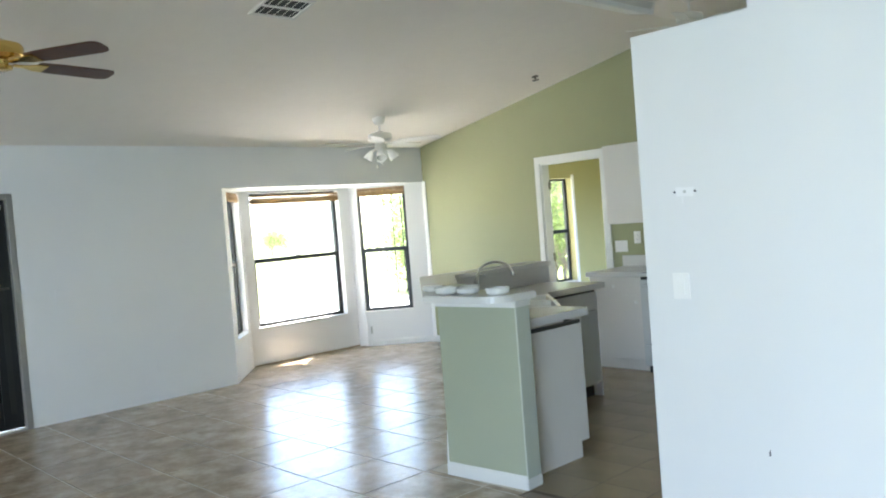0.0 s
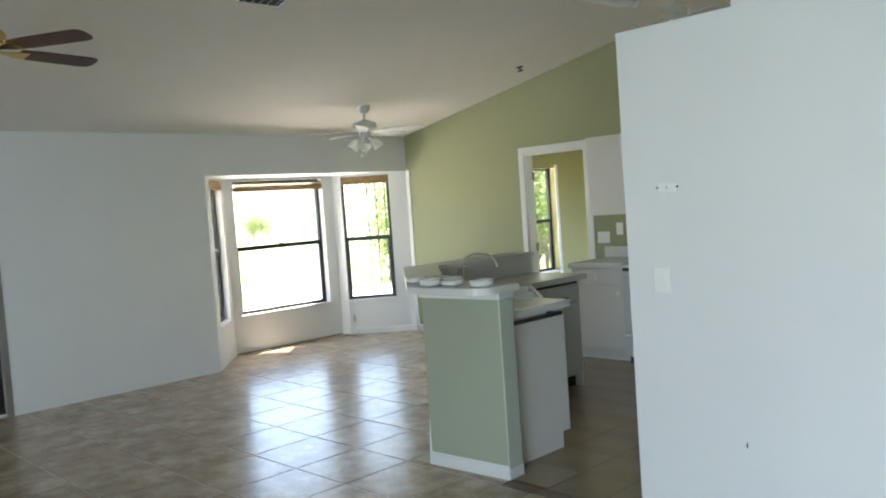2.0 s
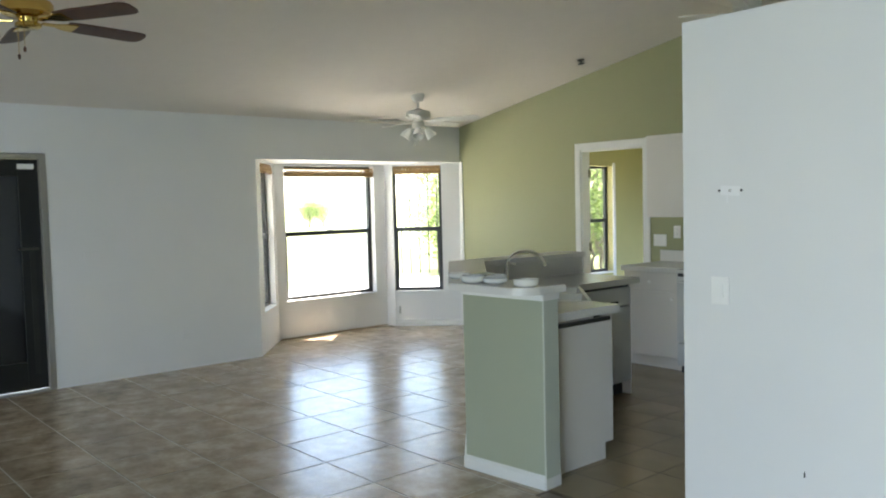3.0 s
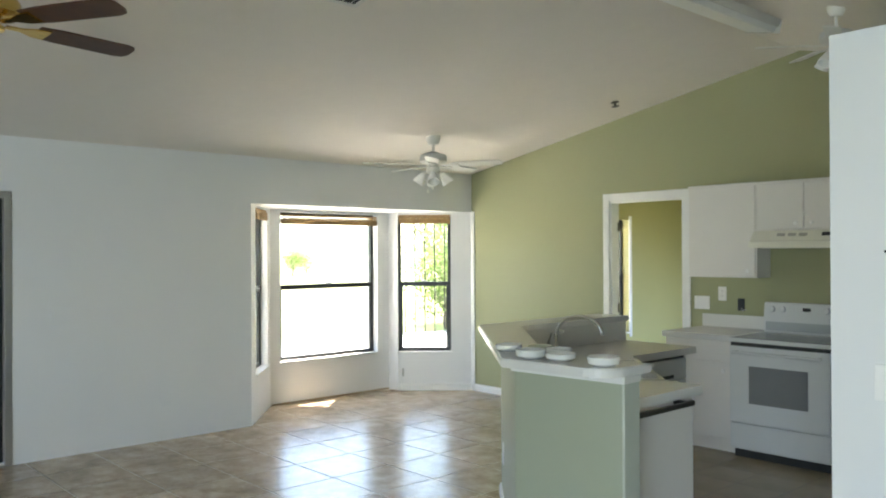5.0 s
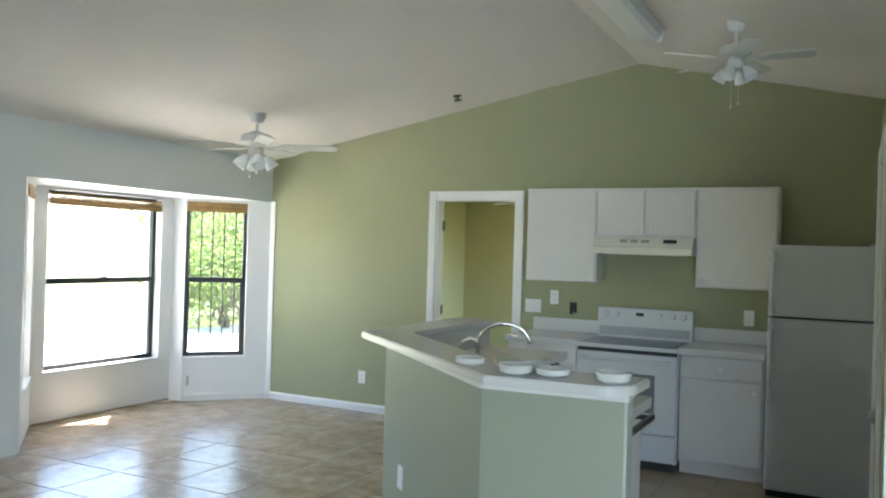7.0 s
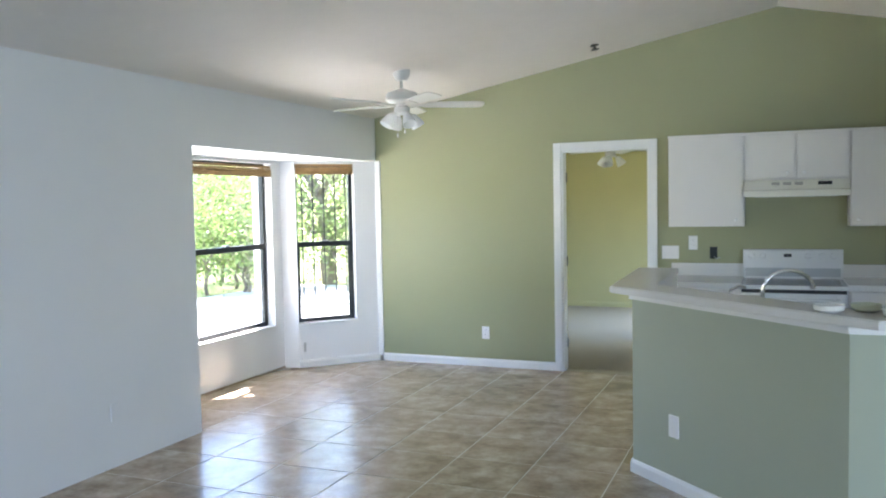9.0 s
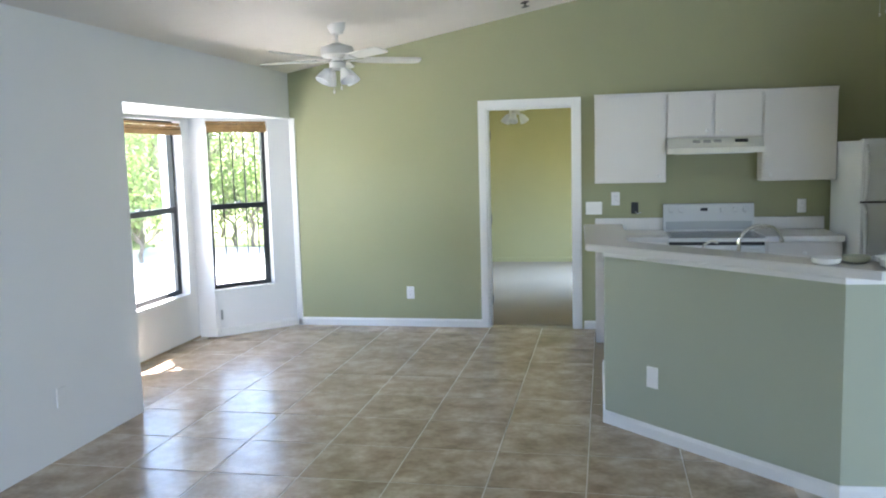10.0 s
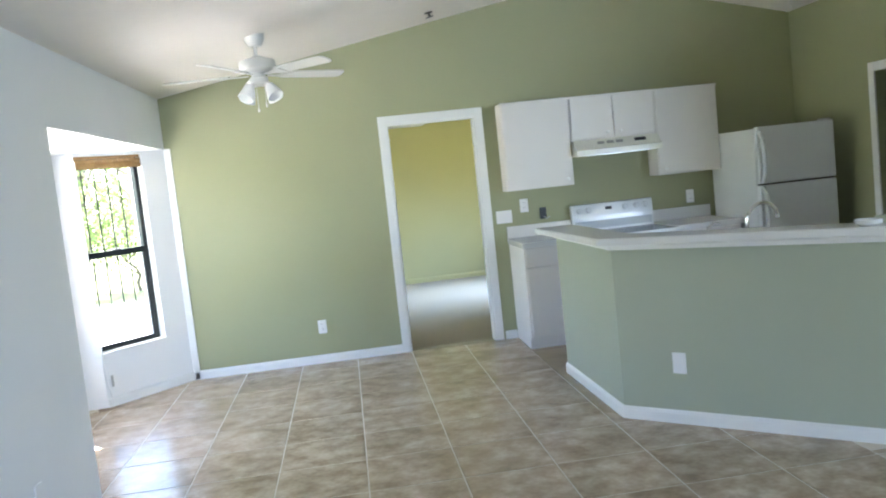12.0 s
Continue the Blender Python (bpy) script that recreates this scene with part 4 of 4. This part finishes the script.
# upper cabinets
UY = 6.905
def wall_cabinet(x0, x1, z0, z1, doors, label):
    c = thing("wall_cabinet", ((x0 + x1) / 2, 7.0, z0), label, "cabinet", "kitchen wall cabinets")
    part("body", box((x0, UY + 0.018, z0), (x1, YN - 0.002, z1), 0.002), CAB, c)
    for k in range(doors):
        a = x0 + (x1 - x0) * k / doors + 0.010
        b = x0 + (x1 - x0) * (k + 1) / doors - 0.010
        left = (doors == 2 and k == 1) or (doors == 1 and x0 > -3)
        door_panel("door", (a, UY, z0 + 0.012), (b, UY + 0.0175, z1 - 0.02), c, (a + 0.05 if left else b - 0.05, UY, z0 + 0.055))
    part("top_rail", box((x0 - 0.003, UY + 0.006, z1 - 0.0185), (x1 + 0.003, UY + 0.0178, z1 + 0.004), 0.003), CAB, c)
    return c


wall_cabinet(-4.243, -3.640, 1.345, 2.108, 1, "tall white wall cabinet beside the doorway")
wall_cabinet(-3.638, -2.862, 1.72, 2.106, 2, "short white double wall cabinet over the range hood")
wall_cabinet(-2.860, -2.275, 1.342, 2.104, 1, "tall white wall cabinet beside the fridge")

h = thing("range_hood", (-3.25, 6.9, 1.58), "cream enamel range hood with push buttons under the cabinets", "range hood")
part("shell", prism([(YN - 0.003, 1.585), (YN - 0.003, 1.718), (6.86, 1.718), (6.80, 1.64), (6.77, 1.632), (6.77, 1.585)], -3.635, -2.866, "x", 0.004), HOODM, h)
part("filter", box((-3.55, 6.82, 1.580), (-2.95, 7.10, 1.5845)), STEEL, h)
fr = (Vector((6.80, 1.64)) - Vector((6.86, 1.718)))
hm = Matrix.Translation((0, 6.834, 1.684)) @ Matrix.Rotation(-math.atan2(0.06, 0.078), 4, "X")
for x in (-3.40, -3.315, -3.23):
    part("button", box((x - 0.03, -0.010, -0.013), (x + 0.03, 0.002, 0.011), 0.003, m=hm), BUTTON, h)
part("display", box((-3.09, -0.008, -0.014), (-2.99, 0.002, 0.014), m=hm), DARKSLOT, h, "dark switch window")

# range
RX0, RX1, RY = -3.652, -2.892, 6.49
r = thing("electric_range", (-3.26, 6.8, 0), "white freestanding electric range with a dark glass cooktop", "stove")
part("body", box((RX0, RY + 0.04, 0.06), (RX1, YN - 0.03, 0.885), 0.004), ENAMEL, r)
dr = part("oven_door", box((RX0 + 0.006, RY, 0.275), (RX1 - 0.006, RY + 0.039, 0.845), 0.008), ENAMEL, r)
part("oven_window", box((RX0 + 0.16, RY - 0.003, 0.42), (RX1 - 0.16, RY + 0.002, 0.70), 0.002), GREYGLASS, dr, "smoked oven window")
hnd = part("oven_handle", tube([(RX0 + 0.05, RY - 0.045, 0.80), (RX1 - 0.05, RY - 0.045, 0.80)], 0.012, 12), ENAMEL, dr, smooth=True)
for x in (RX0 + 0.07, RX1 - 0.07):
    part("bracket", box((x - 0.012, RY - 0.045, 0.79), (x + 0.012, RY + 0.001, 0.81), 0.003), ENAMEL, hnd)
part("vent_gap", box((RX0 + 0.01, RY + 0.012, 0.8455), (RX1 - 0.01, RY + 0.045, 0.872)), DARKSLOT, r)
part("storage_drawer", box((RX0 + 0.006, RY + 0.003, 0.075), (RX1 - 0.006, RY + 0.039, 0.262), 0.008), ENAMEL, r)
part("toe_space", box((RX0 + 0.02, RY + 0.05, 0.0), (RX1 - 0.02, YN - 0.1, 0.0595)), DARKSLOT, r)
part("cooktop_rim", box((RX0, RY - 0.004, 0.873), (RX1, YN - 0.09, 0.905), 0.006), ENAMEL, r)
part("cooktop_glass", box((RX0 + 0.035, RY + 0.03, 0.9055), (RX1 - 0.035, YN - 0.12, 0.909), 0.001), GREYGLASS, r, "dark ceramic cooktop")
part("vent_strip", box((RX0 + 0.02, YN - 0.106, 0.925), (RX1 - 0.02, YN - 0.0985, 0.995), 0.002), GREYENAMEL, r, "grey lower backguard panel")
bp = part("backguard", prism([(YN - 0.03, 0.886), (YN - 0.03, 1.148), (YN - 0.075, 1.148), (YN - 0.085, 1.138), (YN - 0.095, 1.035), (YN - 0.10, 0.9055), (YN - 0.10, 0.886)], RX0, RX1, "x", 0.004), ENAMEL, r)
for x in (RX0 + 0.07, RX0 + 0.155, RX0 + 0.50, RX1 - 0.155, RX1 - 0.07):
    part("control_knob", lathe([(0.024, 0), (0.023, 0.018), (0.018, 0.022), (0, 0.022)], 18, m=pose(x, YN - 0.09, 1.095, 84, 0, 0)), ENAMEL, bp, smooth=True)
part("clock_display", box((RX0 + 0.315, YN - 0.0945, 1.085), (RX0 + 0.375, YN - 0.085, 1.112)), DARKSLOT, bp)

# refrigerator
GX0, GX1, GY = -2.275, -1.600, 6.245
g = thing("refrigerator", (-1.92, 6.7, 0), "white top-freezer refrigerator with pebbled doors", "refrigerator")
part("cabinet_body", box((GX0 + 0.004, GY + 0.065, 0.04), (GX1 - 0.004, YN - 0.04, 1.655), 0.006), FRIDGE_M, g)
part("base_grille", box((GX0 + 0.01, GY + 0.07, 0.0), (GX1 - 0.01, YN - 0.06, 0.0395)), DARKSLOT, g)
for nm, z0, z1 in (("freezer_door", 1.200, 1.668), ("fridge_door", 0.06, 1.186)):
    dd = part(nm, box((GX0, GY, z0), (GX1, GY + 0.06, z1), 0.012), FRIDGE_M, g)
    a, b = (z0 + 0.015, z1 - 0.05) if nm == "freezer_door" else (z1 - 0.55, z1 - 0.015)
    part("handle", tube([(GX0 + 0.028, GY + 0.004, a), (GX0 + 0.024, GY - 0.045, a + 0.06), (GX0 + 0.022, GY - 0.06, (a + b) / 2), (GX0 + 0.024, GY - 0.045, b - 0.06), (GX0 + 0.028, GY + 0.004, b)], 0.018, 10), ENAMEL, dd, smooth=True)
part("door_gap", box((GX0 + 0.012, GY + 0.02, 1.1865), (GX1 - 0.012, GY + 0.06, 1.1995)), DARKSLOT, g)
part("hinge_cover", box((GX1 - 0.09, GY + 0.01, 1.6685), (GX1 - 0.02, GY + 0.09, 1.683), 0.004), ENAMEL, g)

BOWLS = (
    (-3.180, 3.550, 0.064, BOWLM, "low white stoneware dish on the bar", False),
    (-3.035, 3.610, 0.06, BOWLG, "pale green stoneware dish on the bar", False),
    (-2.928, 3.425, 0.067, BOWLM, "white stoneware bowl with a raised rim", True),
    (-2.905, 3.585, 0.062, BOWLM, "white stoneware bowl beside another", False),
    (-2.787, 3.460, 0.068, BOWLM, "plain white stoneware bowl on the bar", False),
    (-2.552, 3.450, 0.067, BOWLM, "white stoneware bowl near the bar end", True),
)


# bowls on the bar
def bowl(loc, r, material, label, lid=False):
    o = thing("bowl", (0, 0, 0), label, "bowl", "bowls on the bar")
    part("dish", lathe([(0, 0.004), (r * 0.62, 0.0), (r * 0.70, 0.003), (r * 0.95, 0.012), (r, 0.032), (r * 0.955, 0.033), (r * 0.90, 0.018), (r * 0.6, 0.009), (0, 0.008)], 32), material, o, smooth=True)
    if lid:
        part("rim_band", lathe([(r * 0.955, 0.0332), (r * 1.03, 0.033), (r * 1.03, 0.04), (r * 0.96, 0.041), (r * 0.955, 0.0332)], 32), BOWLM, o, smooth=True)
    o.matrix_basis = pose(*loc)
    return o


for x, y, rr, mm, lab, lid in BOWLS:
    bowl((x, y, BAR_Z), rr, mm, lab, lid)
# thin brownish strip along the foot of the bay wall
structure("trim", box((PC[1][0] + 0.0005, 4.99, 0.0002), (PC[1][0] + 0.008, 6.515, 0.016), 0.003), FOOT_BROWN, "thin mottled brown strip along the bay wall foot", "trim")
# water stain in the bay corner
ob = thing("floor_stain", (-7.60, 6.45, 0), "dark rusty stain on the floor in the bay corner", "stain")
part("stain", prism([(-7.74, 6.40), (-7.66, 6.44), (-7.58, 6.53), (-7.60, 6.60), (-7.66, 6.56), (-7.70, 6.515), (-7.78, 6.51)], 0.0005, 0.002), STAIN, ob)
ob = thing("loose_cable", (-7.62, 6.50, 0.2), "thin white cable in the bay corner", "cable")
part("cable", tube([(-7.69, 6.51, 1.95), (-7.692, 6.513, 1.2), (-7.69, 6.51, 0.45), (-7.675, 6.515, 0.2), (-7.655, 6.54, 0.02)], 0.005, 6), PLASTIC, ob)
part("cable_clip", box((-7.66, 6.545, 0.16), (-7.645, 6.565, 0.25), 0.002), STEEL, ob)

# ---------- bedroom beyond the doorway ----------
structure("floor_bedroom", box((-7.15, 7.272, -0.1), (-2.3, 11.82, 0.004)), CARPET, "beige carpet in the bedroom", "floor")
structure("floor_threshold", box((DX0, 7.15, -0.1), (DX1, 7.271, 0.001)), CARPET, "beige carpet edge in the doorway", "floor")
structure("ceiling_bedroom", box((-7.3, 7.272, 2.44), (-2.2, 11.95, 2.5)), CEIL, "off-white flat bedroom ceiling", "ceiling")
structure("wall_bedroom_north", box((-7.3, 11.82, -0.05), (-2.2, 11.95, 2.44)), BED_WALL, "olive yellow painted bedroom wall", "wall")
WY0, WY1, WZ0, WZ1 = 9.25, 10.2, 0.43, 2.0
bm = bmesh.new()
for lo, hi in (((7.272, -0.05), (11.819, WZ0)), ((7.272, WZ1), (11.819, 2.439)), ((7.272, WZ0), (WY0, WZ1)), ((WY1, WZ0), (11.819, WZ1))):
    box((-7.33, lo[0], lo[1]), (-7.15, hi[0], hi[1]), bm=bm)
structure("wall_bedroom_west", bm, BED_WALL, "olive yellow bedroom wall with a window", "wall")
bm = bmesh.new()
for lo, hi in (((7.272, -0.05), (11.819, 0.5)), ((7.272, 2.0), (11.819, 2.439)), ((7.272, 0.5), (9.5, 2.0)), ((11.1, 0.5), (11.819, 2.0))):
    box((-2.3, lo[0], lo[1]), (-2.2, hi[0], hi[1]), bm=bm)
structure("wall_bedroom_east", bm, BED_WALL, "olive yellow bedroom wall", "wall")
BZ0, BZ1 = WZ0, WZ1
mtx, length = panel_frame((-7.15, WY0), (-7.15, WY1))
window("window_4", mtx, 0.0, length, 0.11, "black aluminium bedroom window with foliage outside")
bm = box((-7.16, WY1, WZ0 - 0.05), (-7.134, WY1 + 0.05, WZ1 + 0.05), 0.003)
structure("trim", bm, TRIM, "white window casing", "trim")
for a, b in (((-7.148, 11.82), (-2.3, 11.82)), ((-7.15, 7.4), (-7.15, 11.81))):
    baseboard(a, b, material=BED_WALL)

# ---------- outdoors ----------
GZ = -0.15
structure("ground", box((-400, -400, GZ - 0.3), (400, 400, GZ)), GRASS, "sunny lawn reaching to the horizon", "ground")
structure("pavement", box((-13.5, -6.0, GZ), (XW - 0.2, 15.0, GZ + 0.03)), CONCRETE, "pale sunlit concrete patio outside the bay", "pavement")
structure("pavement", box((-8, -9.0, GZ), (4, Y_SOUTH - 0.2, GZ + 0.03)), CONCRETE, "pale concrete patio by the doors", "pavement")

# dark iron bars outside the angled window
mtx, u0, u1 = wins[2][0], wins[2][1], wins[2][2]
gd = thing("window_bars", (0, 0, 0), "thin dark iron bars hanging outside the bay window", "window bars")
for i in range(7):
    u = u0 - 0.05 + i * (u1 - u0 + 0.1) / 6
    bm = tube([(u, 0.42, 0.62), (u, 0.42, 2.10)], 0.0075, 6)
    bmesh.ops.transform(bm, matrix=mtx, verts=bm.verts)
    part("bar", bm, IRON, gd)
bm = box((u0 - 0.08, 0.405, 2.09), (u1 + 0.08, 0.435, 2.119))
bmesh.ops.transform(bm, matrix=mtx, verts=bm.verts)
part("top_rail", bm, IRON, gd)


def tree_mesh(seed, height, spread, leaves, leaf):
    """Trunk with limbs, and a crown of many small leaf clumps round the limb ends."""
    rnd = random.Random(seed)
    wood = bmesh.new()
    tips = []
    lean = Vector((rnd.uniform(-0.1, 0.1), rnd.uniform(-0.1, 0.1), 1)).normalized()
    trunk = [lean * (height * 0.5 * i / 5) + Vector((rnd.uniform(-0.04, 0.04), rnd.uniform(-0.04, 0.04), 0)) * i for i in range(6)]
    tube(trunk, height * 0.026, 9, wood, height * 0.016)
    for k in range(11):
        base = trunk[2 + k % 4]
        a = k * 2.4 + rnd.uniform(-0.4, 0.4)
        out = Vector((math.cos(a), math.sin(a), rnd.uniform(0.25, 1.3))).normalized()
        pts = [base + out * (spread * rnd.uniform(0.75, 1.1) * i / 4) + Vector((0, 0, 0.05 * i * i)) for i in range(5)]
        tube(pts, height * 0.009, 6, wood, height * 0.003)
        tips += pts[2:]
        tips.append(pts[3] + Vector((rnd.uniform(-0.4, 0.4), rnd.uniform(-0.4, 0.4), rnd.uniform(-0.5, 0.4))))
    tips += [trunk[-1] + Vector((rnd.uniform(-0.5, 0.5), rnd.uniform(-0.5, 0.5), rnd.uniform(0.1, height * 0.35))) for _ in range(8)]
    vs, fs = [], []
    for _ in range(leaves):
        c = rnd.choice(tips) + Vector((rnd.gauss(0, 0.30), rnd.gauss(0, 0.30), rnd.gauss(0, 0.24)))
        d = Vector((rnd.uniform(-1, 1), rnd.uniform(-1, 1), rnd.uniform(-1, 0.5))).normalized()
        s = d.orthogonal().normalized()
        s.rotate(Matrix.Rotation(rnd.uniform(0, 6.28), 3, d))
        ln, wd = leaf * rnd.uniform(0.6, 1.3), leaf * rnd.uniform(0.22, 0.42)
        n = len(vs)
        vs += [c, c + d * ln * 0.5 + s * wd, c + d * ln, c + d * ln * 0.5 - s * wd]
        fs.append((n, n + 1, n + 2, n + 3))
    me = bpy.data.meshes.new("crown")
    me.from_pydata([tuple(v) for v in vs], [], fs)
    return wood, me


def tree(seed, height, spread, leaves, leaf, material, label, name="tree"):
    wood, crown = tree_mesh(seed, height, spread, leaves, leaf)
    t = thing(name, (0, 0, 0), label, name)
    part("trunk", wood, BARK, t, smooth=True)
    crown.materials.append(material)
    o = new("crown", crown)
    o.parent = t
    return t


ta = tree(3, 6.0, 2.0, 2300, 0.09, LEAF, "broad green garden tree in sunlight")
ta.matrix_basis = pose(-14.5, 16.2, GZ, 0, 0, 20)
tb_ = tree(8, 5.0, 1.8, 2200, 0.085, LEAF2, "pale green garden tree in bright sun")
tb_.matrix_basis = pose(-12.6, 15.6, GZ, 0, 0, 80)
for x, y, rot, which in ((-17.5, 17.5, 120, 0), (-10.4, 16.0, 200, 1), (-14.6, 18.5, 60, 0), (-12.8, 21.0, 330, 1), (-20.5, 20.5, 10, 0), (-24.0, 24.0, 90, 0), (-11.6, 13.4, 70, 1), (-17.0, 15.2, 220, 0), (-9.6, 19.0, 45, 0), (-18.2, 17.0, 30, 1), (-24.5, 21.2, 300, 1)):
    copy_thing(ta if which == 0 else tb_, pose(x - 1.0, y + 2.0, GZ, 0, 0, rot))
sh = tree(21, 1.6, 1.0, 2200, 0.08, LEAF, "low leafy garden shrub", "shrub")
sh.matrix_basis = pose(-13.4, 14.6, GZ)
for x, y, rot in ((-11.2, 12.8, 40), (-13.8, 13.4, 80), (-10.3, 13.6, 130), (-15.2, 14.2, 160), (-12.4, 14.6, 220), (-16.4, 15.6, 300), (-9.4, 14.4, 20), (-51.7, 30.0, 70), (-52.7, 30.5, 190), (-50.9, 30.6, 280), (-10.6, 12.4, 100), (-11.6, 9.9, 10), (-13.5, 11.4, 200), (-12.6, 10.6, 260), (-14.8, 12.6, 310), (-13.3, 10.2, 120), (-12.7, 10.6, 240), (-14.4, 11.2, 80)):
    copy_thing(sh, pose(x - 0.6, y + 2.7, GZ, 0, 0, rot))

# ---------- floor tiles ----------
TS, GAP, TX, TY = 0.488, 0.008, -4.245, 3.452


def tile_mesh(poly, material=None):
    cx, cy = sum(p[0] for p in poly) / len(poly), sum(p[1] for p in poly) / len(poly)
    n = len(poly)
    inset = [(cx + (x - cx) * 0.992, cy + (y - cy) * 0.992) for x, y in poly]
    vs = [(x, y, 0.0) for x, y in inset] + [(x, y, -0.0009) for x, y in poly] + [(x, y, -0.006) for x, y in poly]
    fs = [tuple(range(n))]
    for k in (0, 1):
        fs += [(k * n + i, (k + 1) * n + i, (k + 1) * n + (i + 1) % n, k * n + (i + 1) % n) for i in range(n)]
    me = bpy.data.meshes.new("tile")
    me.from_pydata(vs, [], fs)
    me.materials.append(material or TILE)
    return me


def clip(poly, px, py, nx, ny):
    """Keeps the part of a convex outline with (p - point) . n >= 0."""
    out = []
    for (x0, y0), (x1, y1) in zip(poly, poly[1:] + poly[:1]):
        a, b = (x0 - px) * nx + (y0 - py) * ny, (x1 - px) * nx + (y1 - py) * ny
        if a >= 0:
            out.append((x0, y0))
        if (a >= 0) != (b >= 0):
            k = a / (a - b)
            out.append((x0 + (x1 - x0) * k, y0 + (y1 - y0) * k))
    return out


floor_ob = bpy.data.objects["floor"]
bay_ob = bpy.data.objects["floor_bay"]
h = (TS - GAP) / 2
full = tile_mesh([(-h, -h), (h, -h), (h, h), (-h, h)])
rest_v, rest_f = [], []
for i in range(-8, 15):
    for j in range(-13, 9):
        cx, cy = TX + TS * (i + 0.5), TY + TS * (j + 0.5)
        poly = [(cx - h, cy - h), (cx + h, cy - h), (cx + h, cy + h), (cx - h, cy + h)]
        whole = list(poly)
        poly = clip(poly, 0, 7.15, 0, -1)
        poly = clip(poly, 0, Y_SOUTH, 0, 1) if poly else poly
        poly = clip(poly, X_EAST, 0, -1, 0) if poly else poly
        pieces = [poly]
        if poly and cx - h < XW:
            bay = list(poly)
            for (a, b) in ((PC[0], PC[1]), (PC[1], PC[2]), (PC[3], PC[4])):
                ux, uy = b[0] - a[0], b[1] - a[1]
                bay = clip(bay, a[0], a[1], uy, -ux) if bay else bay
            if cy - h > PC[0][1]:
                pieces = [bay]
            else:
                pieces = [clip(poly, XW, 0, 1, 0), clip(bay, XW, 0, -1, 0) if bay else []]
        pieces = [q for q in pieces if len(q) > 2]
        if i >= 0 and j >= 0:
            if j == 0 and i in (2, 3):
                pieces = [q for q in (clip(clip(p, 0, 3.50, 0, -1), -2.525, 0, -1, 0) for p in pieces) if len(q) > 2]
            else:
                pieces = [q for q in (clip(p, -4.12, 4.549, -0.69, -0.724) for p in pieces) if len(q) > 2]
        if not pieces:
            continue
        poly = pieces[0]
        if cy < 0.9 or cx > -0.6:
            mesh = tile_mesh(poly)
            n0 = len(rest_v)
            rest_v += [tuple(v.co) for v in mesh.vertices]
            rest_f += [tuple(n0 + k for k in p.vertices) for p in mesh.polygons]
            continue
        for q in pieces:
            ob = new("tile", full if q == whole else tile_mesh(q))
            if q == whole:
                ob.location = (cx, cy, 0)
            ob.parent = bay_ob if max(v[0] for v in q) < XW + 0.01 else floor_ob
            ob["label"] = "mottled beige ceramic floor tile"
me = bpy.data.meshes.new("tiles_beyond")
me.from_pydata(rest_v, [], rest_f)
me.materials.append(TILE)
ob = new("tiles_beyond", me)
ob.parent = floor_ob
tagged(ob, "mottled beige ceramic floor tiles", kind="stuff")

# kitchen floor: smooth tan tiles in dark grout, with a border row at its edge
kf = structure("floor_kitchen", prism([(-3.06, 3.56), (-2.52, 3.59), (-2.52, TY), (X_EAST, TY), (X_EAST, YN), (TX, YN), (TX, 5.74), (-4.12, 5.7), (-4.12, 4.549)], -0.05, -0.0012), KGROUT, "tan ceramic tiled kitchen floor with dark brown grout", "floor")
kf = bpy.data.objects["floor_kitchen"]
KS, KGAP = 0.33, 0.007
kh = (KS - KGAP) / 2
ktile = tile_mesh([(-kh, -kh), (kh, -kh), (kh, kh), (-kh, kh)], KTILE)
for i in range(11):
    for j in range(11):
        x, y = TX + KS * (i + 0.5), TY + 0.085 + KS * (j + 0.5)
        square = [(x - kh, y - kh), (x + kh, y - kh), (x + kh, y + kh), (x - kh, y + kh)]
        cut = clip(square, 0, YN, 0, -1)
        cut = clip(cut, -4.12, 4.549, 0.69, 0.724) if cut else cut
        cut = clip(cut, 0, 3.57, 0, 1) if cut and x < -2.4 else cut
        if len(cut) < 3:
            continue
        ob = new("tile", ktile if cut == square else tile_mesh(cut, KTILE))
        if cut == square:
            ob.location = (x, y, 0)
        ob.parent = kf
btile = tile_mesh([(-0.098, -0.036), (0.098, -0.036), (0.098, 0.036), (-0.098, 0.036)], BORDER)
for i in range(5):
    ob = new("border_tile", btile)
    ob.location = (-2.40 + 0.203 * i, TY + 0.042, 0)
    ob.parent = kf
